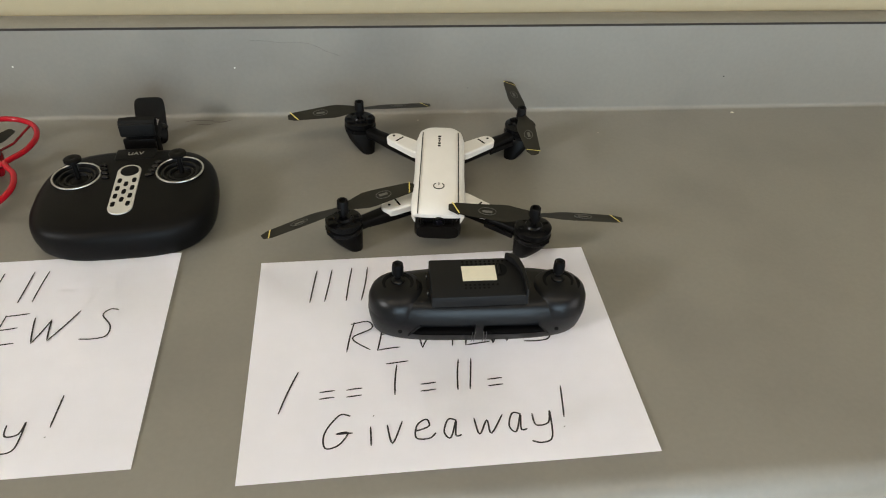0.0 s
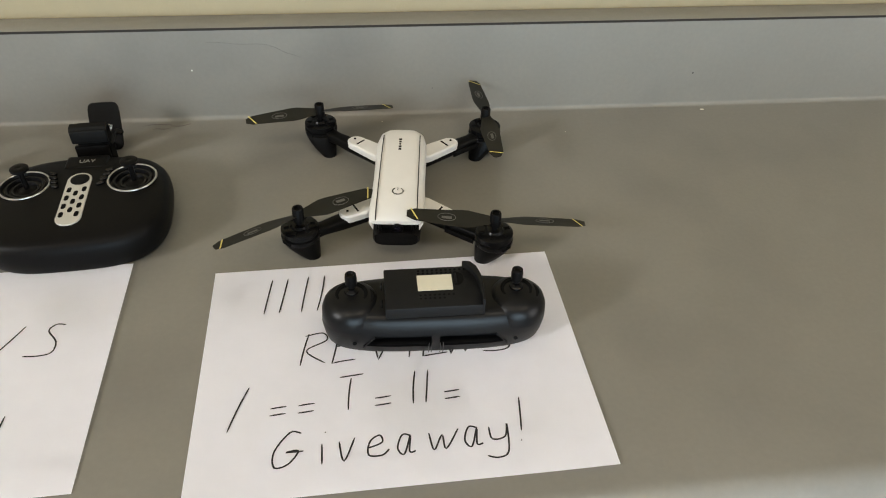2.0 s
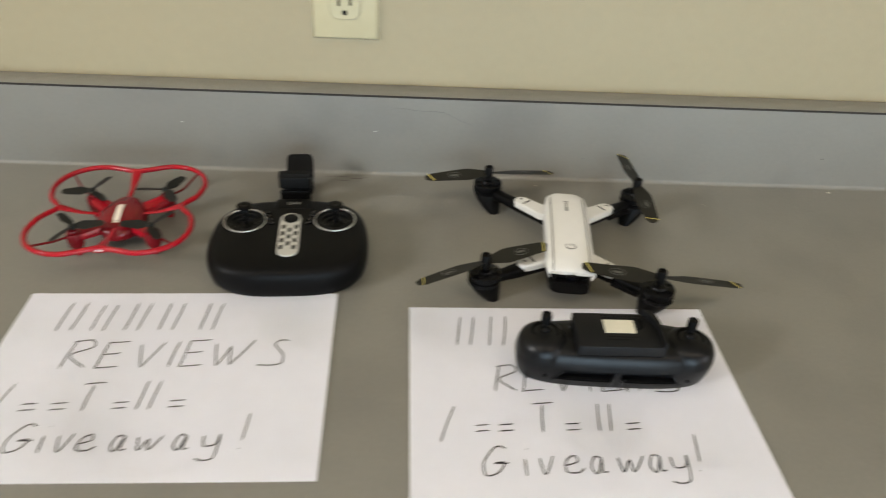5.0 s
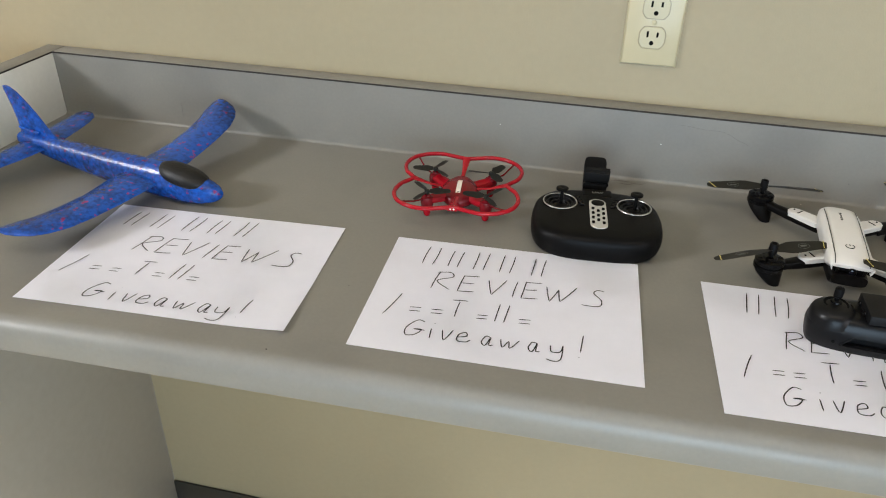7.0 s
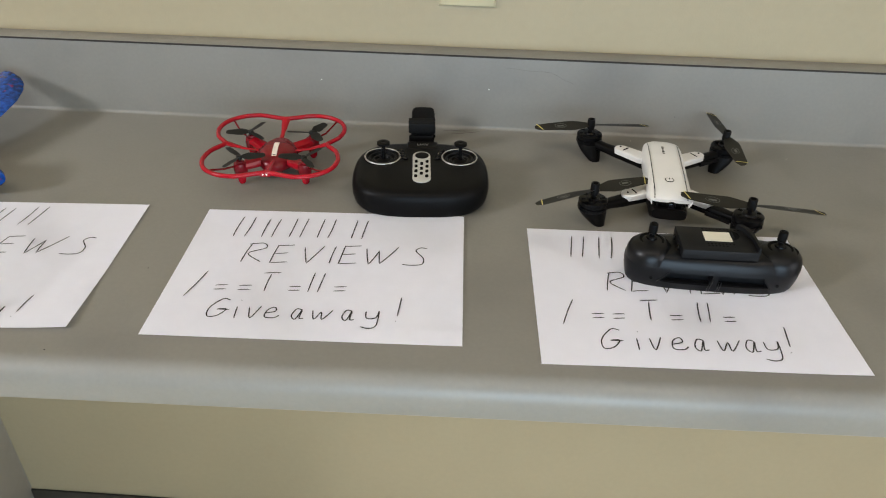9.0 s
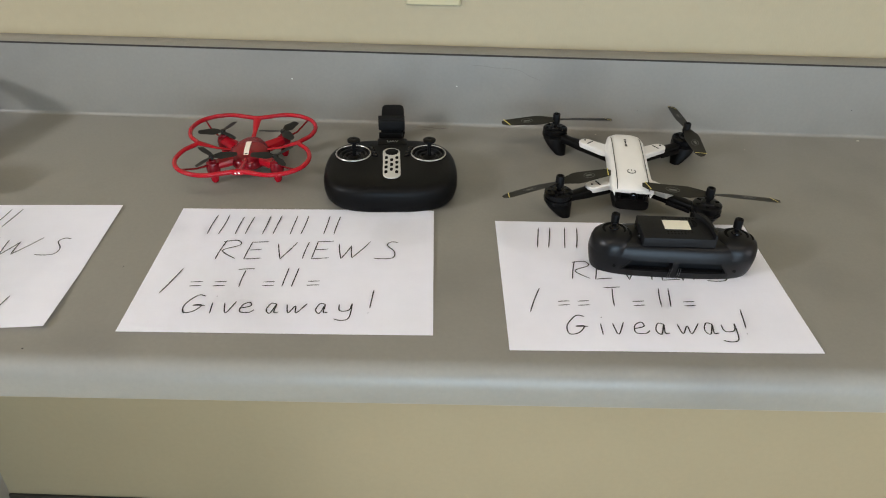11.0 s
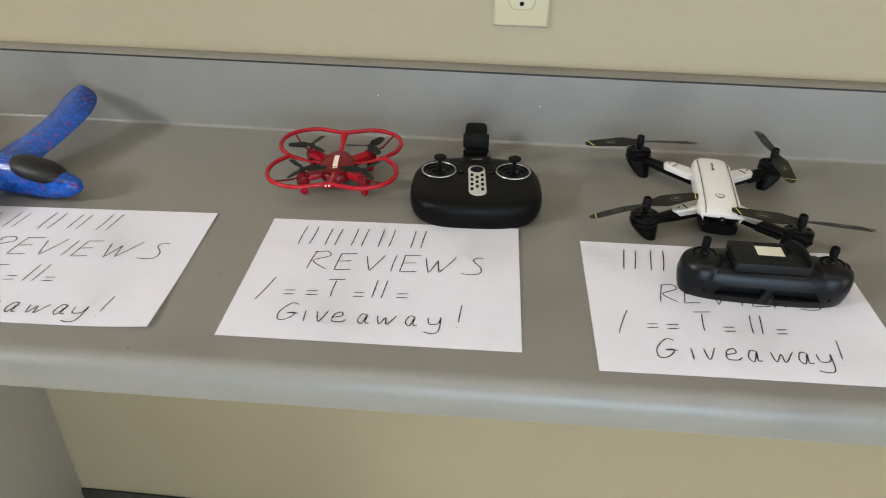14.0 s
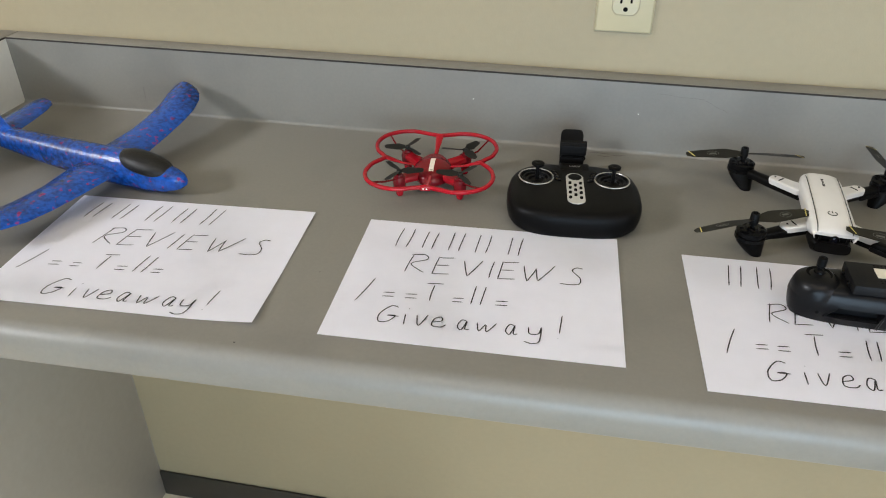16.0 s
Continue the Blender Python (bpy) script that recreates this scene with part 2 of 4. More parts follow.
tagged(link_mesh("wall_north", box(WEST - 0.12, EAST + 0.12, NORTH, NORTH + 0.12, FLOOR, CEIL), WALL), "cream painted wall behind the counter", "wall", kind="structure")
tagged(link_mesh("wall_west", box(WEST - 0.12, WEST, SOUTH, NORTH, FLOOR, CEIL), WALL), "plain cream painted side wall", "wall", kind="structure")
wall_with_openings("wall_south", "x", SOUTH, -0.12, WEST - 0.12, EAST + 0.12, WIN_S, WIN_LOW)
wall_with_openings("wall_east", "y", EAST, 0.12, SOUTH, NORTH, WIN_E)
tagged(link_mesh("floor", box(WEST - 0.12, EAST + 0.12, SOUTH - 0.12, NORTH + 0.12, FLOOR - 0.1, FLOOR), FLOOR_BOUNCE), "unseen floor, made pale beige to bounce light under the counter", "floor", kind="structure")
tagged(link_mesh("ceiling", box(WEST - 0.12, EAST + 0.12, SOUTH - 0.12, NORTH + 0.12, CEIL, CEIL + 0.1), CEILING), "plain white ceiling", "ceiling", kind="structure")
tagged(link_mesh("baseboard", box(-0.6175, EAST, NORTH - 0.006, NORTH - 0.0005, FLOOR, -0.898, 0.002), BASE), "dark vinyl base strip along the wall", "baseboard", kind="structure")


def window(name, m, w, h):
    """A window in its opening: local x across, z up, centred."""
    ob = thing(name, "white framed window letting in daylight", "window", m, kind="structure")
    t = 0.05
    for a in ((-w / 2, -w / 2 + t, -h / 2, h / 2), (w / 2 - t, w / 2, -h / 2, h / 2), (-w / 2 + t, w / 2 - t, -h / 2, -h / 2 + t), (-w / 2 + t, w / 2 - t, h / 2 - t, h / 2)):
        part("window_frame", box(a[0], a[1], -0.03, 0.03, a[2], a[3], 0.003), IVORY, ob)
    pane = part("pane", box(-w / 2 + t, w / 2 - t, -0.003, 0.003, -h / 2 + t, h / 2 - t), PANE, ob)
    pane.visible_shadow = False
    return ob


PANE = bpy.data.materials.new("window_glass")
PANE.use_nodes = True
pane_shader = PANE.node_tree.nodes["Principled BSDF"]
pane_shader.inputs["Transmission Weight"].default_value, pane_shader.inputs["Roughness"].default_value = 1.0, 0.0
window("window_1", pose(-3.3, SOUTH - 0.06, 1.90), 0.9, 0.9)
window("window_3", pose(0.70, SOUTH - 0.06, 0.15), 1.6, 1.3)
window("window_2", pose(EAST + 0.06, -1.80, 0.40, 0, 0, 90), 1.2, 1.9)

DIFFUSER = bpy.data.materials.new("lamp_diffuser")
DIFFUSER.use_nodes = True
glow = DIFFUSER.node_tree.nodes["Principled BSDF"]
glow.inputs["Emission Color"].default_value, glow.inputs["Emission Strength"].default_value = (1, 0.95, 0.85, 1), 3.0
for lx, ly in LAMPS:
    lamp = thing("ceiling_light", "white framed ceiling light panel switched on", "ceiling light", pose(lx, ly, CEIL), group="ceiling lights")
    for a in ((-0.61, -0.58, -0.31, 0.31), (0.58, 0.61, -0.31, 0.31), (-0.58, 0.58, -0.31, -0.28), (-0.58, 0.58, 0.28, 0.31)):
        part("frame", box(*a, -0.06, 0, 0.002), CEILING, lamp)
    part("diffuser", box(-0.58, 0.58, -0.28, 0.28, -0.050, -0.002), DIFFUSER, lamp)

# ---- the counter ----
SPLASH, CAP, X_END, X_FAR = 0.1016, 0.032, -0.634, 2.2


def front(x):
    """The front edge runs a little out of line with the wall."""
    return -0.507 + 0.022 * x


def counter_section(x):
    """The section across the counter: splash face, cove, deck, rolled nose and underside."""
    yf, r, q = front(x), 0.0048, 0.019
    pts = [(CAP, SPLASH - 0.0005), (0.0, SPLASH - 0.0005)]
    pts += [(-r + r * math.cos(a), r - r * math.sin(a)) for a in np.linspace(0, math.pi / 2, 9)]
    pts += [(-r - (yf + q + r) * -k, 0.0) for k in (0.25, 0.5, 0.75)]
    pts += [(yf + q - q * math.sin(a), -q + q * math.cos(a)) for a in np.linspace(0, math.pi / 2, 10)]
    pts += [(yf + 0.0005, -0.0360), (yf + 0.0020, -0.0385), (yf + 0.030, -0.0385), (yf + 0.031, -0.030), (CAP, -0.030)]
    return [(x, y, z) for y, z in pts]


counter = thing("countertop", "grey laminate countertop with coved backsplash and rolled front edge", "countertop")
part("deck", loft([counter_section(x) for x in np.linspace(X_END, X_FAR, 24)]), LAMINATE, counter)
part("backsplash_cap", box(X_END, X_FAR, 0.0008, CAP, SPLASH - 0.0004, SPLASH + 0.0012, 0.0004), LAMINATE, counter)
part("seam", box(X_END, X_FAR, -0.0003, 0.0008, SPLASH - 0.0011, SPLASH + 0.0010), SEAM, counter, "dark seam line along the laminate edge")
end = part("end_splash", box(X_END - 0.032, X_END, front(X_END) + 0.004, CAP, -0.038, SPLASH, 0.0008), END, counter, "pale end splash, colour brightened as if lit from the right")
part("seam", box(X_END - 0.0010, X_END + 0.0002, front(X_END) + 0.006, -0.0008, SPLASH - 0.0010, SPLASH + 0.0010), SEAM, end)
part("cap", box(X_END - 0.032, X_END - 0.0012, front(X_END) + 0.006, CAP, SPLASH + 0.0001, SPLASH + 0.0013, 0.0003), LAMINATE, end)
for k, (x0, y0, l) in enumerate(((0.250, -0.012, 0.030), (0.262, -0.020, 0.018), (0.278, -0.014, 0.022))):
    mark = [(x0 + l * q, y0 + 0.0016 * math.sin(5 * q + k) + 0.004 * q, 0.00025) for q in np.linspace(0, 1, 9)]
    part("scuff", tube(mark, lambda q: 0.0002 + 0.0005 * math.sin(math.pi * q), 5, flat=0.2), RUB, counter)
for x0, z0, dx, dz in ((0.330, 0.088, 0.060, -0.004), (0.392, 0.083, 0.030, -0.014), (-0.421, 0.018, 0.0006, 0.022)):
    mark = [(x0 + dx * q, -0.0002, z0 + dz * q + 0.0006 * math.sin(9 * q)) for q in np.linspace(0, 1, 8)]
    part("scratch", tube(mark, 0.00022, 5), SCUFF, counter)
for x, z, mat in ((0.310, 0.0575, END), (0.085, 0.0615, END), (0.851, 0.0400, SEAM), (0.560, 0.0300, SCUFF)):
    part("speck", moved(lathe([(0.0009, 0), (0.0006, 0.0004), (0.0, 0.0005)], 8), pose(x, -0.0001, z, 90)), mat, counter)
support = thing("support_panel", "grey upright panel carrying the end of the counter", "panel")
part("board", box(-0.657, -0.618, front(-0.6) + 0.035, NORTH - 0.001, FLOOR, -0.0382, 0.0015), PANEL, support)

part("caulk_line", box(-0.6182, -0.6168, NORTH - 0.0030, NORTH - 0.0008, -0.895, -0.0400, 0.0004), PANEL, support)

# ---- wall outlet ----
outlet = thing("wall_outlet", "ivory duplex wall outlet with two sockets and a cover plate", "outlet", pose(0.2755, NORTH, 0.2140))
plate_rings = [[(x, 0, z) for x, z in [(sx * 0.0370, sz * 0.0577) for sx, sz in ((-1, -1), (1, -1), (1, 1), (-1, 1))]]]
for inset, out in ((0.0002, 0.0018), (0.0022, 0.0052), (0.0034, 0.0058)):
    plate_rings.append([(sx * (0.0370 - inset), -out, sz * (0.0577 - inset)) for sx, sz in ((-1, -1), (1, -1), (1, 1), (-1, 1))])
part("cover_plate", loft(plate_rings), IVORY, outlet)
for zc in (-0.0195, 0.0195):
    shape = [(max(-0.0168, min(0.0168, 0.0178 * math.cos(t))), max(-0.0142, min(0.0142, 0.0178 * math.sin(t)))) for t in np.linspace(0, math.tau, 40, endpoint=False)]
    face = part("receptacle", moved(prism(shape, 0.0, 0.0024, 0.0006), pose(0, -0.0056, zc, 90)), IVORY_DARK, outlet)
    part("recess_line", moved(prism([(1.045 * x, 1.05 * y) for x, y in shape], 0.0, 0.0006), pose(0, -0.0055, zc, 90)), material("joint_shadow", (0.25, 0.22, 0.15), 0.7), face)
    for x, h in ((-0.0064, 0.0080), (0.0064, 0.0066)):
        part("slot", box(x - 0.0014, x + 0.0014, -0.0082, -0.0075, zc + 0.0045 - h / 2, zc + 0.0045 + h / 2), HOLE, face)
    part("ground_hole", moved(lathe([(0.0030, 0), (0.0030, 0.0007)], 16), pose(0, -0.0076, zc - 0.0068, 90)), HOLE, face)
screw = part("screw", moved(lathe([(0.0034, 0), (0.0034, 0.0008), (0.0024, 0.0016), (0.0, 0.0018)], 18), pose(0, -0.0056, 0, 90)), IVORY_DARK, outlet)

# ---- sheets with handwriting ----
# pen strokes of each letter in a cell one high, y up
STROKES = {}
STROKES["R"] = [[(0.0, 0.0), (0.14, 1.0)], [(0.05, 0.93), (0.5, 1.0), (0.62, 0.75), (0.12, 0.45), (0.62, 0.03)]]
STROKES["E"] = [[(0.14, 0.98), (0.04, 0.0), (0.62, 0.06)], [(0.12, 0.95), (0.7, 1.0)], [(0.1, 0.5), (0.55, 0.55)]]
STROKES["V"] = [[(0.0, 0.85), (0.2, 0.0), (0.65, 0.95)]]
STROKES["I"] = [[(0.1, 0.0), (0.2, 0.95)]]
STROKES["W"] = [[(0.0, 0.85), (0.15, 0.0), (0.45, 0.75), (0.52, 0.05), (1.1, 1.0)]]
STROKES["S"] = [[(0.72, 0.92), (0.5, 0.95), (0.36, 0.76), (0.62, 0.4), (0.6, 0.08), (0.3, 0.0), (-0.05, 0.02)]]
STROKES["G"] = [[(0.75, 0.95), (0.45, 1.0), (0.1, 0.5), (0.15, 0.06), (0.5, 0.12), (0.72, 0.46), (0.4, 0.44), (0.85, 0.44)]]
STROKES["i"] = [[(0.08, 0.55), (0.12, 0.0)], [(0.16, 0.85), (0.18, 0.88)]]
STROKES["v"] = [[(0.0, 0.55), (0.18, 0.02), (0.5, 0.62)]]
STROKES["e"] = [[(0.05, 0.28), (0.5, 0.4), (0.42, 0.6), (0.12, 0.45), (0.08, 0.1), (0.5, 0.06), (0.72, 0.2)]]
STROKES["a"] = [[(0.48, 0.5), (0.2, 0.55), (0.04, 0.2), (0.25, 0.02), (0.46, 0.5), (0.42, 0.08), (0.62, 0.08)]]
STROKES["w"] = [[(0.0, 0.5), (0.14, 0.04), (0.42, 0.42), (0.52, 0.04), (0.95, 0.55)]]
STROKES["y"] = [[(0.05, 0.5), (0.12, 0.16), (0.55, 0.2), (0.66, 0.55), (0.6, -0.2), (0.25, -0.35), (-0.1, -0.28)]]
STROKES["!"] = [[(0.2, 1.25), (0.1, 0.3)], [(0.04, 0.02), (0.06, 0.05)]]
# plain slanting bars stand for writing that is not spelled out
STROKES["|"] = [[(0.0, 0.0), (0.1, 1.0)], [(0.42, 0.0), (0.55, 1.0)]]
STROKES["/"] = [[(0.0, -0.3), (0.5, 1.0)]]
STROKES["-"] = [[(0.05, 0.25), (0.55, 0.28)], [(0.05, 0.05), (0.55, 0.08)]]
STROKES["="] = [[(0.0, 0.95), (0.75, 1.0)], [(0.3, 0.0), (0.36, 0.9)]]


def ribbon(path, width, z):
    """A flat line of ink along a path, fuller in the middle of the stroke."""
    bm = bmesh.new()
    pts = [Vector(p) for p in path]
    rows = []
    for i, p in enumerate(pts):
        d = pts[min(i + 1, len(pts) - 1)] - pts[max(i - 1, 0)]
        d = d.normalized() if d.length > 1e-7 else Vector((1, 0))
        s = Vector((-d.y, d.x)) * width / 2 * (1.0 if 0 < i < len(pts) - 1 else 0.55)
        rows.append((bm.verts.new((p.x + s.x, p.y + s.y, z)), bm.verts.new((p.x - s.x, p.y - s.y, z))))
    for a, b in zip(rows, rows[1:]):
        bm.faces.new((a[0], a[1], b[1], b[0]))
    bmesh.ops.recalc_face_normals(bm, faces=bm.faces)
    for f in bm.faces:
        if f.normal.z < 0:
            f.normal_flip()
    return bm


def handwriting(letters, places, base0, base1, height, slant, z, rng):
    """Letters at the given places (millimetres from the sheet's left edge), on a line from base0 to base1."""
    bms = []
    for ch, u in zip(letters, places):
        v = base0 + (base1 - base0) * u / 279.4
        h = height * rng.uniform(0.94, 1.06)
        for stroke in STROKES[ch]:
            pts = [((u + (px + slant * py) * h * (0.92 if ch.isupper() else 0.72)) / 1000, (v + py * h) / 1000) for px, py in stroke]
            path = smooth_path([(x, y, 0) for x, y in pts], 5) if len(pts) > 2 else [Vector((*p, 0)) for p in pts]
            if ch in "VWREM" and len(pts) > 2:
                path = [Vector((*p, 0)) for p in pts] if ch in "VWE" else path
            # drawn by hand: each straight run sways a little
            swayed, bow = [path[0]], rng.uniform(-0.022, 0.022)
            for p, q in zip(path, path[1:]):
                run, side = q - p, Vector((p.y - q.y, q.x - p.x, 0))
                cuts = max(1, min(8, int(run.length / 0.0025)))
                swayed += [p + run * (c / cuts) + side * bow * math.sin(math.pi * c / cuts) for c in range(1, cuts + 1)]
            bms.append((ribbon([(p.x, p.y) for p in swayed], 0.00122, z), Matrix()))
    return joined(*bms)


def sheet(m, lines, slant, seed, lift=0.0, W=0.2845, H=0.2155):
    """A letter-size sheet lying on the counter, its corners a little off the surface."""
    rng = random.Random(seed)
    ob = thing("paper_sheet", "white letter-size paper sheet with handwritten black pen lines", "paper", m, group="paper sheets on the counter")
    n, k = 28, 22

    def bend(x, y):
        u, v = x / W, y / H
        curl = lift * max(0, u - 0.72) ** 2 * 9 * max(0, 0.4 - v) * 2.0
        return 0.0012 + 0.0008 * math.sin(3.1 * u + seed) * math.sin(2.7 * v + 1.3 * seed) + curl

    bm = bmesh.new()
    rows = [[bm.verts.new((W * i / n, H * j / k, bend(W * i / n, H * j / k))) for i in range(n + 1)] for j in range(k + 1)]
    for j in range(k):
        for i in range(n):
            bm.faces.new((rows[j][i], rows[j][i + 1], rows[j + 1][i + 1], rows[j + 1][i]))
    bmesh.ops.solidify(bm, geom=bm.faces[:], thickness=0.00025)
    part("page", bm, PAPER, ob)
    for letters, places, b0, b1, h in lines:
        for ch, u in zip(letters, places):
            ink = handwriting(ch, (u + (W - 0.2794) * 500,), b0, b1, h, slant, 0, rng)
            for v in ink.verts:
                v.co.z = bend(v.co.x, v.co.y) + 0.00035
            part("pen_letter" if ch.isalpha() or ch == "!" else "pen_bar", ink, INK, ob)
    return ob


sheet(pose(-0.3491, -0.4760, 0, 0, 0, 3.0), [
    ("|||||", (20, 54, 95, 128, 162), 166, 170, 36),
    ("REVIEWS", (61, 88, 117, 145, 158, 190, 231), 112, 116, 34),
    ("/--=-|-", (8, 36, 60, 86, 110, 132, 150), 64, 68, 30),
    ("Giveaway!", (56, 88, 103, 118, 139, 160, 187, 204, 230), 16, 14, 28),
], 0.12, 1, 0.006, 0.296)
sheet(pose(0.0115, -0.4620, 0, 0, 0, 2.0), [
    ("|||||", (38, 68, 97, 127, 163), 162, 164, 37),
    ("REVIEWS", (58, 86, 118, 144, 155, 182, 222), 114, 119, 33),
    ("/--=-|-", (19, 43, 66, 86, 114, 134, 157), 66, 73, 31),
    ("Giveaway!", (46, 72, 85, 100, 125, 144, 171, 192, 220), 26, 30, 28),
], 0.0, 2)
sheet(pose(0.3640, -0.4688, 0, 0, 0, 1.7), [
    ("||", (42, 71), 164, 158, 40),
    ("REVIEWS", (71, 93, 122, 148, 160, 178, 208), 107, 106, 33),
    ("/--=-|-", (24, 50, 69, 98, 122, 150, 171), 62, 65, 30),
    ("Giveaway!", (52, 84, 97, 115, 135, 157, 180, 197, 218), 20, 26, 28),
], 0.08, 3, 0.002, 0.2800)

# ---- small folding drone, white ----
def blade(length, chord, pitch, droop):
    """One propeller blade along +x, twisted, broad near the root."""
    rings = []
    for k in np.linspace(0, 1, 12):
        c = chord * (0.42 + 0.58 * min(1, k / 0.30)) * (1 - 0.34 * max(0, k - 0.30) / 0.70)
        c *= math.sqrt(max(0.0, 1 - max(0, k - 0.93) / 0.08 * 0.75))
        a = radians(pitch) * (1.15 - 0.6 * k)
        t = 0.0011 * (1 - 0.4 * k)
        ring = []
        for i in range(10):
            w = math.tau * i / 10
            y, z = c / 2 * math.cos(w), t / 2 * math.sin(w) + 0.0006 * math.cos(w) ** 2
            ring.append((0.003 + (length - 0.003) * k, y * math.cos(a) - z * math.sin(a), y * math.sin(a) + z * math.cos(a) - droop * k * k))
        rings.append(ring)
    return loft(rings)


def blade_band(length, chord, pitch, droop, k0, k1, share, lift=0.0006, slant=0.0, side=0.0):
    """A thin painted band lying on a blade between two of its stations."""
    rows = []
    for k in (k0, k1):
        c = chord * (1 - 0.34 * max(0, k - 0.30) / 0.70) * share
        a = radians(pitch) * (1.15 - 0.6 * k)
        row = []
        for y in np.linspace(-c / 2, c / 2, 5) + side * chord:
            z = lift + 0.0006
            row.append((0.003 + (length - 0.003) * (k + slant * y / length), y * math.cos(a) - z * math.sin(a), y * math.sin(a) + z * math.cos(a) - droop * k * k))
        rows.append(row)
    return loft(rows, close=False)


def blade_oval(length, chord, pitch, droop, at, reach, width):
    """A thin printed oval on a blade round one of its stations."""
    path = []
    for w in np.linspace(0, math.tau, 28, endpoint=False):
        k, y, z = at + reach * math.cos(w), width * chord * math.sin(w), 0.0013
        a = radians(pitch) * (1.15 - 0.6 * k)
        path.append((0.003 + (length - 0.003) * k, y * math.cos(a) - z * math.sin(a), y * math.sin(a) + z * math.cos(a) - droop * k * k))
    return tube(path, 0.00022, 5, True)


def white_drone(m):
    ob = thing("quadcopter_drone", "white and black folding camera drone with unfolded arms and grey propellers", "drone", m)

    def section(v, w, zb, zt):
        return [(x, v, (zb + zt) / 2 + y) for x, y in superellipse(w, (zt - zb) / 2, 3.6, 40)]

    shell = [section(*s) for s in ((0.0500, 0.0100, 0.029, 0.0380), (0.0482, 0.0165, 0.023, 0.0408), (0.0420, 0.0212, 0.019, 0.0428), (0.030, 0.0232, 0.018, 0.0440), (0.0, 0.0234, 0.018, 0.0450), (-0.030, 0.0230, 0.018, 0.0452), (-0.060, 0.0236, 0.019, 0.0446), (-0.078, 0.0238, 0.026, 0.0434), (-0.0855, 0.0231, 0.0315, 0.0416), (-0.0905, 0.0222, 0.0340, 0.0396), (-0.0915, 0.0214, 0.0350, 0.0386))]
    body = part("body_shell", loft(shell), WHITE, ob, "glossy white upper shell")
    for sx in (-1, 1):
        path = [(sx * 0.0172, v, z) for v, z in ((0.036, 0.0422), (0.026, 0.0438), (0.0, 0.0447), (-0.045, 0.0447), (-0.080, 0.0432), (-0.0865, 0.0412), (-0.0911, 0.0390))]
        part("groove", tube(path, 0.00042, 6), BLACK, body)
    arc = [(0.0046 * math.cos(a), -0.0575 + 0.0046 * math.sin(a), 0.0448) for a in np.linspace(radians(128), radians(412), 20)]
    part("power_ring", tube(arc, 0.00042, 5), CHARCOAL, body)
    part("power_dot", tube([(0, -0.0565, 0.0450), (0, -0.0530, 0.0450)], 0.0004, 5), CHARCOAL, body)
    for k, (l, v) in enumerate(((0.0030, 0.026), (0.0022, 0.0215), (0.0016, 0.0175), (0.0026, 0.013), (0.0026, 0.0085))):
        part("print_bar", box(-0.001 - l / 2, -0.001 + l / 2, v - 0.0014, v + 0.0010, 0.0432 + 0.0002 * k, 0.0444 + 0.00017 * k), CHARCOAL, body)
    part("lower_hull", loft([section(*s) for s in ((0.041, 0.010, 0.016, 0.028), (0.034, 0.0185, 0.013, 0.026), (-0.05, 0.0215, 0.011, 0.026), (-0.090, 0.0200, 0.013, 0.028), (-0.097, 0.0180, 0.017, 0.030))]), BLACK, ob, "black lower hull")
    nose = part("camera_block", box(-0.0168, 0.0168, -0.0912, -0.072, 0.0282, 0.0358, 0.0024), BLACK_GLOSS, ob)
    part("lens", moved(lathe([(0.0050, 0), (0.0050, 0.0018), (0.0044, 0.0028), (0.0036, 0.0026), (0.0030, 0.0022)], 24), pose(0.001, -0.0905, 0.0312, 90)), BLACK_GLOSS, nose)
    part("lens_glass", moved(lathe([(0.0034, 0.0018), (0.002, 0.0026), (0, 0.0028)], 20), pose(0.001, -0.0905, 0.0312, 90)), GLASS, nose)
    for sx in (-1, 1):
        part("fin", box(sx * 0.0135 - 0.0012, sx * 0.0135 + 0.0012, -0.0930, -0.0895, 0.0286, 0.0340, 0.0006), BLACK, nose)
    for sx in (-1, 1):
        cheek = [(sx * 0.0226, 0.0378), (sx * 0.0198, 0.0362), (sx * 0.0190, 0.0312), (sx * 0.0206, 0.0336)]
        part("cheek", moved(prism(cheek if sx < 0 else cheek[::-1], 0.0, 0.012, 0.0004), pose(0, -0.0820, 0, 90)), WHITE, body)
    part("brow", box(-0.0195, 0.0195, -0.0914, -0.0845, 0.0340, 0.0366, 0.001), BLACK, nose)

    specs = (("fl", -1, -1, (-0.060, -0.0417), (0.060, 0.037), 16, (-0.0810, -0.0890)), ("fr", 1, -1, (-0.0735, 0.0015), (0.0745, -0.001), -16, (0.0823, -0.0912)), ("rl", -1, 1, (-0.0695, -0.0205), (0.0725, 0.014), -16, (-0.0845, 0.0805)), ("rr", 1, 1, (-0.010, 0.074), (0.0083, -0.073), 16, (0.0817, 0.0790)))
    for tag, sx, sv, d0, d1, pitch, hub in specs:
        root = (sx * 0.018, -0.053 if sv < 0 else 0.024)
        far = hub
        mid = ((root[0] + far[0]) / 2, (root[1] + far[1]) / 2)
        dx, dy = far[0] - root[0], far[1] - root[1]
        L, ang = math.hypot(dx, dy), math.degrees(math.atan2(dy, dx))
        bar = loft([[(x, y, z) for y, z in superellipse(w, h, 4, 16)] for x, w, h in ((0, 0.0075, 0.0058), (L * 0.5, 0.0070, 0.0055), (L * 0.72, 0.0058, 0.0048), (L - 0.010, 0.0062, 0.0056))])
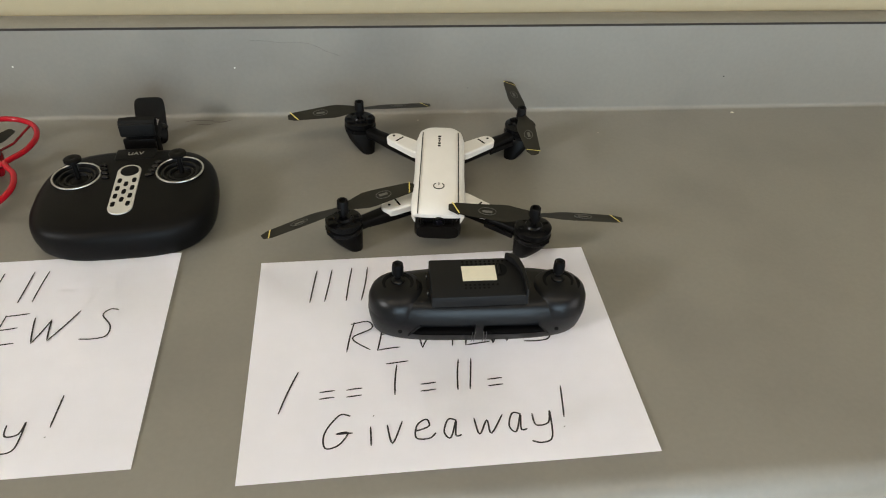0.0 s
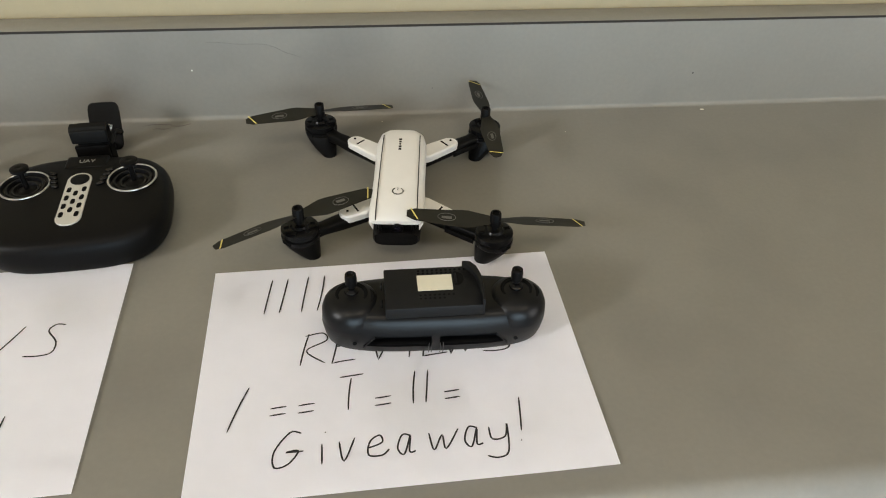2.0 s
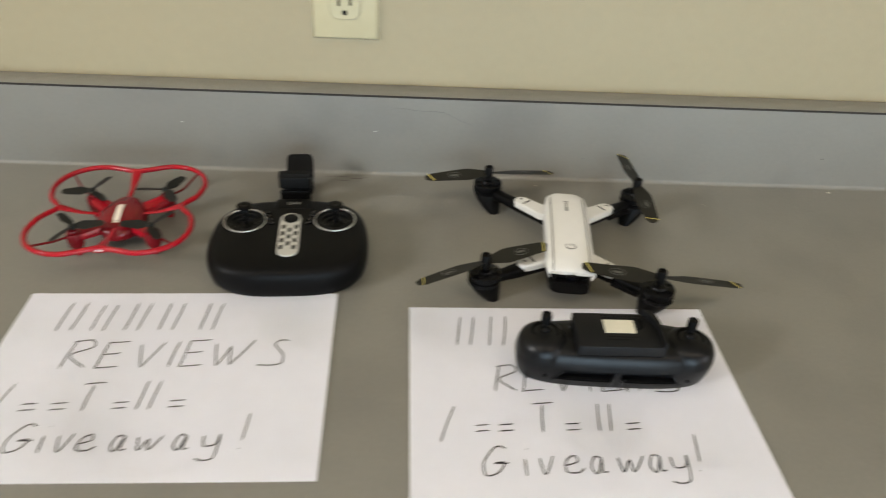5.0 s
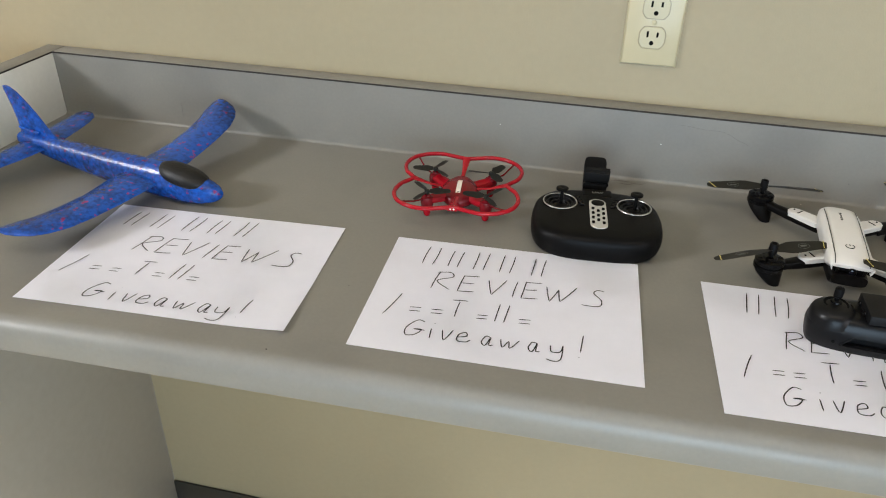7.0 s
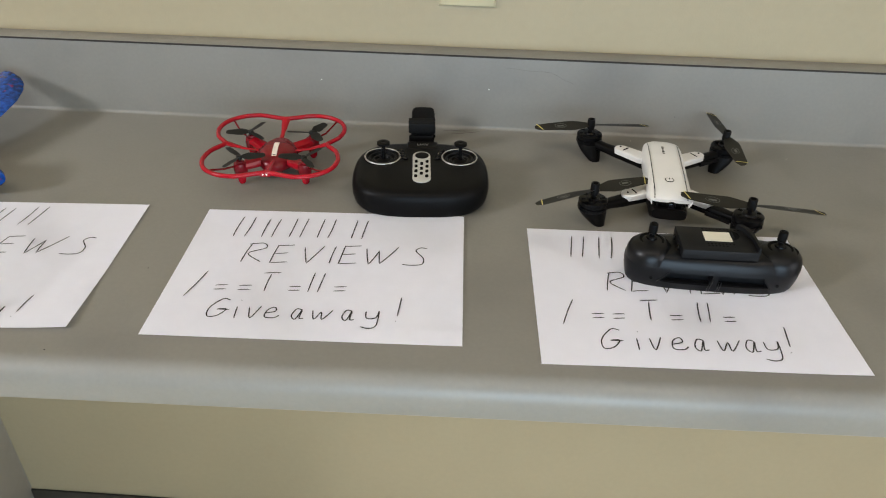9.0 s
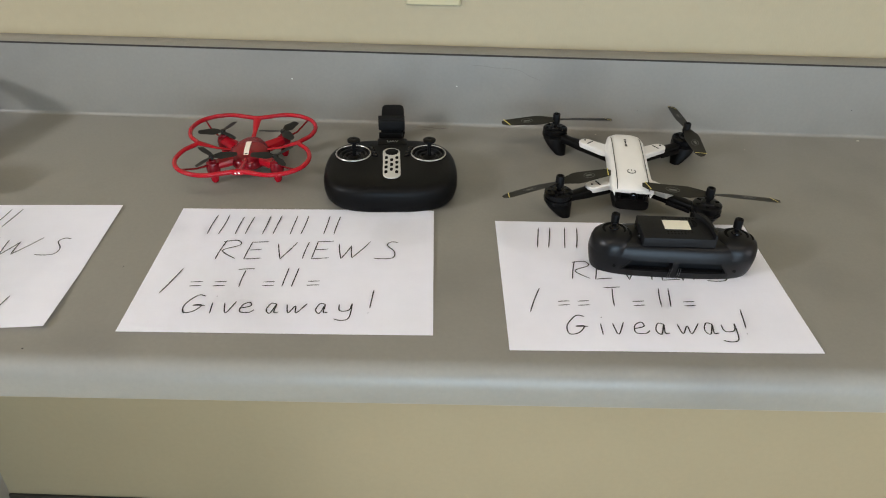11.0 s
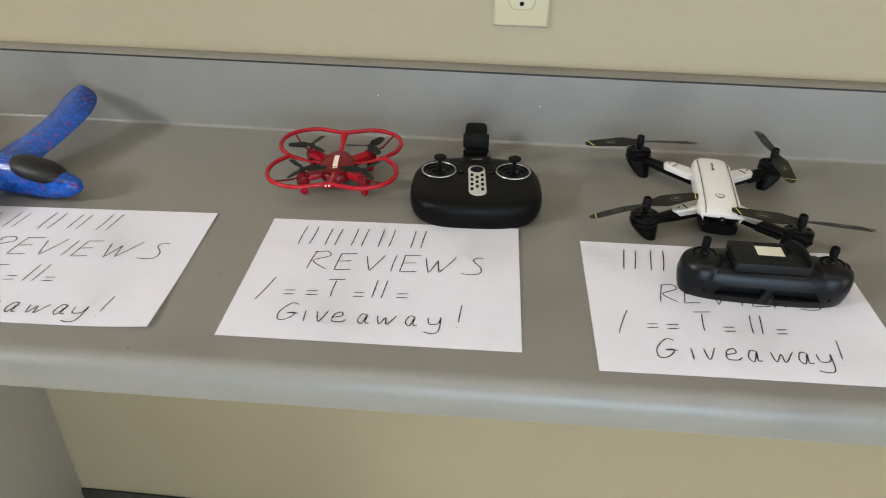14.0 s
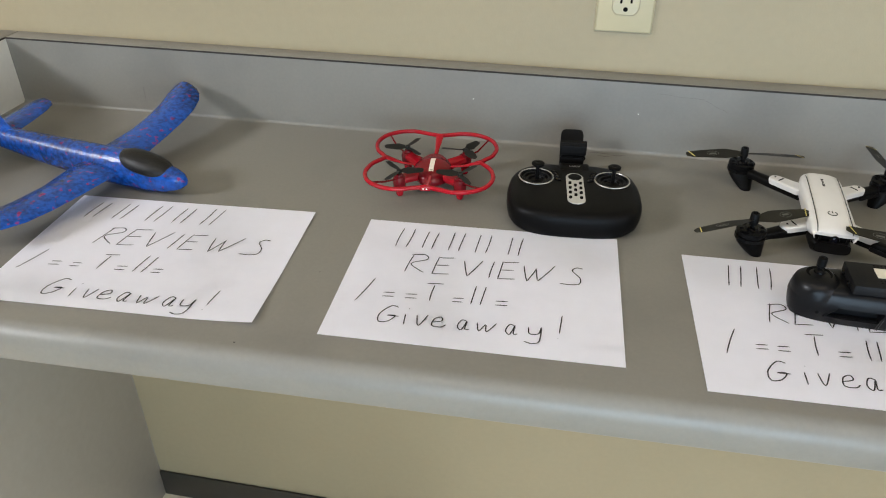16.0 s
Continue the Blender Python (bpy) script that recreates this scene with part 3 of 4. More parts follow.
        arm = part("arm", moved(bar, pose(root[0], root[1], 0.0215, 0, 2.0, ang)), BLACK, ob)
        part("rib", moved(box(L * 0.42, L * 0.80, -0.0088, -0.0070, -0.004, 0.001, 0.0006), pose(root[0], root[1], 0.0205, 0, 2, ang)), BLACK, arm)
        # white cover over the inner half of the arm
        pl = 0.040 if sv < 0 else 0.049
        outline = [(x + pl / 2 - 0.004, y * (1.15 - 8.0 * x)) for x, y in stadium(pl, 0.0158, 9)]
        cover = part("arm_cover", moved(prism(outline, -0.003, 0.0036, 0.0012), pose(root[0], root[1], 0.0272, 0, 3.0, ang)), WHITE, ob, "white arm cover")
        part("slot", moved(box(pl - 0.020, pl - 0.0185, -0.0050, 0.0050, 0.0035, 0.0040), pose(root[0], root[1], 0.0272, 0, 3, ang)), HOLE, cover)
        part("screw", moved(lathe([(0.0012, 0.0035), (0.0012, 0.0041)], 10), pose(root[0] + (pl - 0.011) * dx / L, root[1] + (pl - 0.011) * dy / L, 0.0260)), HOLE, cover)
        # motor pod, its foot and the shaft
        pod = part("motor_pod", lathe([(0.0154, 0.0180), (0.0160, 0.0186), (0.0162, 0.0195), (0.0162, 0.0225), (0.0150, 0.0230), (0.0150, 0.0252), (0.0160, 0.0256), (0.0158, 0.0290), (0.0138, 0.0302), (0.0078, 0.0304), (0.0066, 0.0322), (0.0, 0.0324)], 30, pose(hub[0], hub[1], 0)), BLACK_GLOSS, ob)
        part("side_slot", moved(box(0.0150, 0.0166, -0.0042, 0.0042, 0.0196, 0.0226), pose(hub[0], hub[1], 0, 0, 0, 270 + sx * 38)), HOLE, pod)
        foot_rings = []
        for k in np.linspace(0, 1, 6):
            r0, r1 = 0.0160 - 0.0092 * k ** 1.5, 0.0158 - 0.0095 * k ** 1.3
            ox, oy = -sx * 0.0090 * k ** 1.5, (-0.003 if sv < 0 else -0.016) * k
            foot_rings.append([(hub[0] + ox + r0 * math.cos(a), hub[1] + oy + r1 * math.sin(a), 0.0200 * (1 - k)) for a in np.linspace(0, math.tau, 18, endpoint=False)])
        part("foot", loft(foot_rings), BLACK, pod)
        for j in range(6):
            a = math.tau * j / 6 + 0.3
            part("vent", moved(box(0.0090, 0.0132, -0.0016, 0.0016, 0.0298, 0.0306), pose(hub[0], hub[1], 0, 0, 0, math.degrees(a))), HOLE, pod)
        prop = part("propeller", lathe([(0.0026, 0.031), (0.0026, 0.0352), (0.0046, 0.0360), (0.0052, 0.0400), (0.0048, 0.0412), (0.0047, 0.0482), (0.0043, 0.0490), (0.0032, 0.0490), (0.0030, 0.0470), (0.0, 0.0468)], 20, pose(hub[0], hub[1], 0)), BLACK, ob)
        part("bore", lathe([(0.0029, 0.0466), (0.0029, 0.0474), (0.0, 0.0474)], 14, pose(hub[0], hub[1], 0)), HOLE, prop)
        for dx2, dy2 in (d0, d1):
            ln, an = math.hypot(dx2, dy2), math.degrees(math.atan2(dy2, dx2))
            sag = -0.0045 if tag == "fr" and dx2 < 0 else 0.0015
            at = pose(hub[0], hub[1], 0.0408, 0, 0, an)
            part("blade", moved(blade(ln, 0.0185, pitch, sag), at), BLADE, prop, "dark grey blade with a yellow tip line")
            part("tip_line", moved(blade_band(ln, 0.0185, pitch, sag, 0.902, 0.920, 0.93, slant=0.55 * sx * sv), at), YELLOW, prop)
            mark = joined((blade_band(ln, 0.0185, pitch, sag, 0.47, 0.59, 0.16, side=0.02), Matrix()), (blade_oval(ln, 0.0185, pitch, sag, 0.53, 0.105, 0.21), Matrix()))
            part("print_mark", moved(mark, at), BLADE_MARK, prop)
    return ob


white_drone(pose(0.5175, -0.150, 0, 0, 0, -5.5))


# ---- gamepad style transmitter with a phone holder ----
def hollowed(ob, *cutters):
    """Cut bowls or slots out of a part and keep the result as its mesh."""
    for bm in cutters:
        me = bpy.data.meshes.new("cutter")
        bm.to_mesh(me)
        bm.free()
        bpy.context.view_layer.update()
        tool = new("cutter", me)
        tool.matrix_world = ob.matrix_world.copy()
        mod = ob.modifiers.new("cut", "BOOLEAN")
        mod.operation, mod.solver, mod.object = "DIFFERENCE", "EXACT", tool
        bpy.context.view_layer.update()
        solid = bpy.data.meshes.new_from_object(ob.evaluated_get(bpy.context.evaluated_depsgraph_get()))
        ob.modifiers.clear()
        ob.data = solid
        bpy.data.objects.remove(tool)
        bpy.data.meshes.remove(me)
    return ob


def stick(x, y, z, top, parent, knob):
    s = part("stick", lathe([(0.0085, z), (0.0080, z + 0.0012), (0.0045, z + 0.003), (0.0024, z + 0.0036), (0.0022, top - 0.0035), (knob, top - 0.0028), (knob, top - 0.0008), (knob * 0.82, top), (0.0018, top - 0.0002), (0.0, top - 0.0007)], 26, pose(x, y, 0)), BLACK, parent)
    return s


def gamepad(m):
    ob = thing("drone_controller", "black rounded handheld controller with silver stick rings and a phone clip", "controller", m)

    def outline(k, lift):
        pts = []
        for x, y in superellipse(0.0785, 0.0570, 3.15, 72):
            q = y / 0.0570
            pts.append((x * k * (1 - 0.045 * max(0, q)), y * k * 1.165 + 0.0058, lift))
        return pts

    heights = ((0.86, 0.0), (0.93, 0.0015), (0.972, 0.006), (0.995, 0.013), (1.0, 0.018), (0.996, 0.0232), (0.983, 0.0272), (0.958, 0.0301), (0.922, 0.0320), (0.84, 0.0334), (0.60, 0.0345), (0.3, 0.0348), (0.05, 0.0349))
    shell = part("shell", loft([outline(k, z) for k, z in heights]), BLACK, ob, "satin black shell")
    hollowed(shell, *[lathe([(0.0070, 0.0228), (0.0150, 0.0245), (0.0188, 0.0300), (0.0198, 0.0400)], 48, pose(x, 0.0260, 0)) for x in (-0.0450, 0.0450)])
    for x in (-0.0450, 0.0450):
        ring = part("stick_ring", torus(0.0205, 0.0009, 56, 8, 0.9, pose(x, 0.0260, 0.0350)), SILVER, ob, "silver ring round a stick")
        part("cup", lathe([(0.0196, 0.0353), (0.0190, 0.0353), (0.0182, 0.0322), (0.0170, 0.0318), (0.0162, 0.0336), (0.0146, 0.0336), (0.0138, 0.0304), (0.0122, 0.0300), (0.0114, 0.0318), (0.0098, 0.0318), (0.0088, 0.0292), (0.0, 0.0290)], 40, pose(x, 0.0260, 0), caps=False), BLACK_MOULD, ring)
        stick(x + 0.001, 0.0265, 0.0285, 0.0535, ob, 0.0076)
    plate = part("button_plate", moved(prism(stadium(0.0755, 0.0205, 14), 0.0346, 0.0358, 0.0004), pose(0.001, 0.0005, 0, 0, 0, 91)), PLATE, ob, "silver plate with rows of dark slots")
    part("power_button", lathe([(0.0080, 0.0355), (0.0080, 0.0362), (0.0072, 0.0366), (0.0, 0.0366)], 26, pose(0.001, 0.0275, 0)), BLACK_MATT, plate)
    slot_mesh = None
    for col, x in ((0, -0.0062), (1, 0.0), (2, 0.0062)):
        for row in range(3 if col == 1 else 4):
            y = 0.0125 - 0.0118 * row - (0.0055 if col == 1 else 0)
            at = pose(0.001 + x, y, 0.0359, 0, 0, 88)
            if slot_mesh is None:
                first = part("slot", prism(stadium(0.0072, 0.0036, 7), -0.0004, 0.0002), HOLE, plate)
                slot_mesh = first.data
                first.matrix_basis = at
            else:
                piece("slot", slot_mesh, plate, at)
    for sx in (-1, 1):
        for k in range(4):
            part("key", moved(prism(stadium(0.0078, 0.0042, 7), 0.033, 0.0372, 0.0010), pose(sx * (0.0190 + 0.0018 * (3 - k)), 0.0400 - 0.0066 * k, 0, 0, 0, sx * 22)), BLACK_GLOSS, ob)
    tab = part("badge_tab", box(-0.0175, 0.0195, 0.0480, 0.0680, 0.022, 0.0352, 0.0025, 3), BLACK, ob)
    part("badge", moved(lettering("UAV", 0.0072), pose(0.0015, 0.0575, 0.0354)), SILVER, tab, "small silver lettering")
    # phone holder: an arm behind the shell, a hooked jaw and a leaning back plate
    arm = part("holder_arm", box(0.0005, 0.0085, 0.055, 0.150, 0.0040, 0.0090, 0.001), BLACK, ob)
    jaw_path = [(0.0870, 0.046), (0.0865, 0.0500), (0.0890, 0.0525), (0.0960, 0.0525), (0.0990, 0.0490), (0.0990, 0.0440)]
    jaw = [[(-0.0165, y, z) for y, z in jaw_path] + [(-0.0165, y + 0.0010, z - 0.0022) for y, z in reversed(jaw_path)]]
    jaw.append([(0.0165, y, z) for _, y, z in jaw[0]])
    holder = part("holder_jaw", loft(jaw), BLACK_MATT, ob)
    part("jaw_lip", box(-0.0165, 0.0165, 0.0845, 0.0885, 0.0370, 0.0505, 0.0018, 3), BLACK_MATT, holder)
    part("jaw_block", box(-0.0135, 0.0150, 0.0900, 0.1060, 0.0060, 0.0480, 0.0015), HOLE, holder)
    part("jaw_step", box(-0.0160, 0.0140, 0.0865, 0.0910, 0.0190, 0.0330, 0.0012), BLACK, holder)
    back = part("holder_back", moved(prism([(x, y) for x, y in superellipse(0.0150, 0.0240, 6, 32)], -0.0014, 0.0014, 0.0006), pose(0.0010, 0.1400, 0.0225, 62)), BLACK_MATT, ob)
    spring = [(0.0022 * math.cos(a) + 0.0125, 0.104 + 0.0006 * a, 0.038 + 0.0022 * math.sin(a)) for a in np.linspace(0, 6 * math.tau / 2, 60)]
    part("spring", tube(spring, 0.0006, 5), STEEL, holder)
    part("strut", tube([(0.014, 0.092, 0.030), (0.014, 0.118, 0.030), (0.013, 0.142, 0.014)], 0.0030, 8), BLACK, holder)
    return ob


gamepad(pose(0.2354, -0.1870, 0, 0, 0, 4.2))


# ---- long transmitter with a battery lying on it ----
def transmitter(m):
    ob = thing("drone_controller", "black long handheld controller lying on a paper sheet", "controller", m)

    def ring(k, depth, z):
        return [(px * k, py * depth, z) for px, py in stadium_soft()]

    def stadium_soft():
        return [(0.0835 * math.copysign(abs(math.cos(t)) ** 0.62, math.cos(t)), 0.0265 * math.copysign(abs(math.sin(t)) ** 0.78, math.sin(t))) for t in np.linspace(0, math.tau, 72, endpoint=False)]

    levels = ((0.94, 0.75, 0.0), (0.960, 0.80, 0.0025), (0.978, 0.875, 0.008), (0.990, 0.95, 0.014), (1.0, 1.0, 0.021), (0.992, 0.985, 0.027), (0.970, 0.945, 0.032), (0.93, 0.88, 0.0360), (0.86, 0.78, 0.0385), (0.70, 0.60, 0.0395), (0.4, 0.35, 0.0398), (0.05, 0.05, 0.0400))
    shell = part("shell", loft([ring(*l) for l in levels]), BLACK_MOULD, ob, "satin black moulded shell")
    for x in (-0.0605, 0.0605):
        lobe = part("lobe", lathe([(0.0225, 0.026), (0.0222, 0.0325), (0.0205, 0.0375), (0.0170, 0.0410), (0.0125, 0.0430), (0.0060, 0.0440), (0.0, 0.0442)], 40, pose(x, -0.002, 0)), BLACK_MOULD, ob)
        # horseshoe slit round the stick and the dark ball in it
        slit = [(x + 0.0105 * math.cos(a), -0.001 + 0.0105 * math.sin(a), 0.0434) for a in np.linspace(-0.5, math.pi + 0.5, 22)]
        part("slit", tube(slit, lambda k: 0.0008 + 0.0012 * math.sin(math.pi * k), 7, flat=0.5), HOLE, lobe)
        side_slit = [(x + 0.0150 * math.cos(a), -0.002 + 0.0150 * math.sin(a), 0.0416) for a in np.linspace(-0.45, 0.55, 9)]
        part("slit", tube(side_slit, lambda k: 0.0003 + 0.0016 * math.sin(math.pi * k), 7, flat=0.5), HOLE, lobe)
        part("ball", lathe([(0.0056, 0.0425), (0.0050, 0.0452), (0.0030, 0.0468), (0.0, 0.0472)], 20, pose(x, 0.001, 0)), BLACK_GLOSS, lobe)
        part("stick", lathe([(0.0030, 0.0395), (0.0026, 0.047), (0.0030, 0.0490), (0.0042, 0.0500), (0.0044, 0.0560), (0.0040, 0.0592), (0.0030, 0.0598), (0.0022, 0.0585), (0.0, 0.0580)], 20, pose(x, 0.0025, 0)), BLACK, ob)
        part("screw_hole", moved(lathe([(0.0016, 0), (0.0016, 0.0006)], 10), pose(x * 0.98, -0.0222, 0.0135, 90)), HOLE, ob)
    # long slot in the front over the folded grips, split by a rib
    for sx in (-1, 1):
        shape = [(sx * 0.0030, 0.0228), (sx * 0.0440, 0.0228), (sx * 0.0535, 0.0095), (sx * 0.0030, 0.0095)]
        hollowed(shell, loft([[(x, y, z) for x, z in shape] for y in (-0.040, -0.0150)]))
        rec = part("grip", tube([(sx * 0.0040, -0.0185, 0.0085), (sx * 0.0300, -0.0185, 0.0085), (sx * 0.0490, -0.0175, 0.0085)], 0.0030, 10, flat=0.6), BLACK, ob, "black folded grip")
        part("glint", tube([(sx * 0.0530, -0.0228, 0.0095), (sx * 0.0440, -0.0258, 0.0226)], 0.0006, 6), CHARCOAL, rec)
        for k in (0.0030, 0.0050):
            part("spring_wire", tube([(sx * k, -0.0284, 0.0180), (sx * (k + 0.0006), -0.0262, 0.0095), (sx * (k + 0.0002), -0.0226, 0.0015)], 0.00030, 5), SPRING, rec)
    return ob


T_POSE = pose(0.5325, -0.3325, 0.0016, 0, 0, -1.6)
transmitter(T_POSE)


def battery(m):
    ob = thing("battery_pack", "dark grey drone battery with a cream label resting on a controller", "battery", m)
    pack = part("case", box(-0.0350, 0.0345, -0.0210, 0.0210, 0.0, 0.0100, 0.0012), CHARCOAL, ob)
    crest = [(0.0235, 0.0214), (0.0290, 0.0206), (0.0335, 0.0150), (0.0358, 0.0060), (0.0364, -0.0060), (0.0356, -0.0206), (0.0338, -0.0206), (0.0340, -0.0060), (0.0325, 0.0050), (0.0290, 0.0130), (0.0250, 0.0180)]
    part("latch", prism(crest[::-1], 0.0, 0.0150, 0.0007), CHARCOAL, ob)
    recess = [(0.0175 + 0.0058 * math.cos(a), 0.0075 + 0.0070 * math.sin(a)) for a in np.linspace(-math.pi / 2, math.pi / 2, 12)]
    part("thumb_recess", prism([(0.0160, 0.0005)] + recess + [(0.0160, 0.0145)], 0.0096, 0.0102), HOLE, ob)
    part("thumb_ridge", tube([(0.0172, 0.0020, 0.0103), (0.0172, 0.0130, 0.0103)], 0.0009, 6), CHARCOAL, ob)
    part("label", box(-0.0110, 0.0145, -0.0040, 0.0120, 0.0100, 0.0104), LABEL, pack, "blank cream label")
    dot = None
    for row, y, xs in ((0, 0.0172, range(11)), (1, 0.0142, range(9)), (2, -0.0085, range(8)), (3, -0.0118, range(6))):
        for k in xs:
            at = pose(-0.0095 + 0.0034 * k, y, 0.0100)
            if dot is None:
                dot = part("vent_hole", lathe([(0.0009, -0.0003), (0.0009, 0.0002)], 8), HOLE, pack)
                dot.matrix_basis = at
            else:
                piece("vent_hole", dot.data, pack, at)
    for y in (-0.010, 0.008):
        part("contact", torus(0.0024, 0.0006, 18, 6, 1.0, pose(-0.0372, y, 0.005, 0, 90)), BLACK_GLOSS, pack)
    return ob


battery(T_POSE @ pose(-0.0015, -0.0030, 0.0400, 0.5, 0, 1.6))


# ---- red drone with ring guards ----
def red_drone(m):
    ob = thing("quadcopter_drone", "small red drone with four ring guards and dark propellers", "drone", m)
    Z = 0.0350
    # clover outline: outer arcs of four circles, pinched in where they meet
    quarter = [(0.0, 0.0790), (0.015, 0.0830), (0.036, 0.0890), (0.057, 0.0840), (0.0735, 0.0690), (0.0805, 0.0460), (0.0765, 0.0220), (0.0670, 0.0075), (0.0630, 0.0)]
    half = quarter + [(x, -y) for x, y in quarter[-2::-1]]
    path = [(x, y, Z) for x, y in half + [(-x, y) for x, y in half[-2:0:-1]]]
    guard = part("guard_ring", tube(smooth_path(path, 5, True), 0.0029, 10, True, 0.95), RED, ob, "glossy red clover-shaped guard")
    for ang, r0, r1 in ((90, 0.020, 0.079), (270, 0.020, 0.079), (0, 0.018, 0.0618), (180, 0.018, 0.0618)):
        c, s = math.cos(radians(ang)), math.sin(radians(ang))
        part("link", tube([(r0 * c, r0 * s, 0.026), ((r0 + r1) / 2 * c, (r0 + r1) / 2 * s, 0.0285), (r1 * c, r1 * s, Z)], lambda k: 0.0026 + 0.0032 * k ** 4, 8, flat=0.40), RED, guard)
    rings = []
    for y, w, zb, zt in ((0.034, 0.006, 0.016, 0.024), (0.030, 0.014, 0.011, 0.030), (0.018, 0.022, 0.008, 0.0318), (0.0, 0.0260, 0.007, 0.0340), (-0.018, 0.023, 0.008, 0.0312), (-0.030, 0.015, 0.011, 0.028), (-0.036, 0.006, 0.015, 0.022)):
        rings.append([(x, y, (zb + zt) / 2 + z) for x, z in superellipse(w, (zt - zb) / 2, 2.3, 32)])
    hull = part("hull", loft(rings), RED_DEEP, ob, "deep red domed hull with a cream stripe")
    stripe = []
    for y, z in ((0.006, 0.0338), (0.0, 0.0343), (-0.009, 0.0333), (-0.018, 0.0315), (-0.027, 0.0276)):
        stripe.append([(-0.0030, y, z - 0.0002), (0.0030, y, z - 0.0002), (0.0030, y, z + 0.0005), (-0.0030, y, z + 0.0005)])
    part("stripe", loft(stripe), STICKER, hull)
    for k in range(3):
        part("print_bar", box(-0.0018, 0.0018, -0.0215 + 0.003 * k, -0.0202 + 0.003 * k, 0.0299 + 0.0009 * k, 0.0309 + 0.0008 * k), CHARCOAL, hull)
    part("nose_light", box(-0.0065, 0.0065, -0.0830, -0.0770, 0.0315, 0.0375, 0.0012), RED, ob)
    for x in (-0.0035, 0.0035):
        part("eye", moved(lathe([(0.0012, 0), (0.0010, 0.0006), (0.0, 0.0008)], 12), pose(x * 0.6, -0.0828, 0.0345, 90)), BULB, ob)
    turns = {(-1, 1): 188, (1, 1): 60, (-1, -1): 8, (1, -1): 175}
    for sx in (-1, 1):
        for sy in (-1, 1):
            hx, hy = sx * 0.0388, sy * 0.0370
            d = math.degrees(math.atan2(sy, sx))
            arm = part("arm", tube([(sx * 0.012, sy * 0.012, 0.021), (sx * 0.027, sy * 0.026, 0.0215), (hx, hy, 0.0225)], lambda k: 0.0100 - 0.002 * k, 10, flat=0.70), RED, ob)
            part("motor", lathe([(0.0056, 0.010), (0.0080, 0.013), (0.0088, 0.022), (0.0076, 0.0270), (0.0046, 0.0282), (0.0040, 0.0300), (0.0, 0.0302)], 20, pose(hx, hy, 0)), RED_DEEP, arm)
            part("strut", tube([(hx, hy, 0.024), (hx + sx * 0.016, hy + sy * 0.016, 0.0262), (sx * 0.0690, sy * 0.0745, Z)], 0.0012, 6), RED_DEEP, arm)
            foot = part("foot", lathe([(0.0, 0.0), (0.0030, 0.0005), (0.0046, 0.003), (0.0056, 0.0105), (0.0050, 0.012)], 16, pose(hx, hy, 0)), RED, arm)
            part("foot_light", moved(lathe([(0.0018, 0), (0.0014, 0.001), (0.0, 0.0013)], 10), pose(hx, hy - 0.0040, 0.0038, 90)), RED, foot)
            prop = part("propeller", lathe([(0.0012, 0.029), (0.0012, 0.0318), (0.0034, 0.0322), (0.0036, 0.0352), (0.0028, 0.0364), (0.0, 0.0366)], 16, pose(hx, hy, 0)), PROP_GREY, ob)
            for j in range(3):
                small = blade(0.0310, 0.0125, 20 * sx * sy, -0.0005)
                part("blade", moved(small, pose(hx, hy, 0.0345, 0, 0, turns[(sx, sy)] + 120 * j)), PROP_GREY, prop)
    return ob


red_drone(pose(0.0576, -0.1455, 0, 0, 0, 4.5) @ Matrix.Diagonal((0.965, 0.930, 1, 1)))


# ---- blue foam glider ----
def wing_half(stations, thick, side):
    rings = []
    for l, le, te, z in stations:
        c, n, ring = le - te, 20, []
        for i in range(n):
            w = math.tau * i / n
            x = te + c * (0.5 + 0.5 * math.cos(w))
            q = (x - te) / c
            h = thick * (0.35 + 0.65 * min(1, c / 0.06)) * (0.30 + 1.1 * math.sqrt(max(0, q)) * (1 - 0.55 * q)) * math.sin(w)
            ring.append((x, side * l, z + 0.5 * h + 0.004 * math.sin(math.pi * q) * min(1, c / 0.05)))
        rings.append(ring)
    return loft(rings)


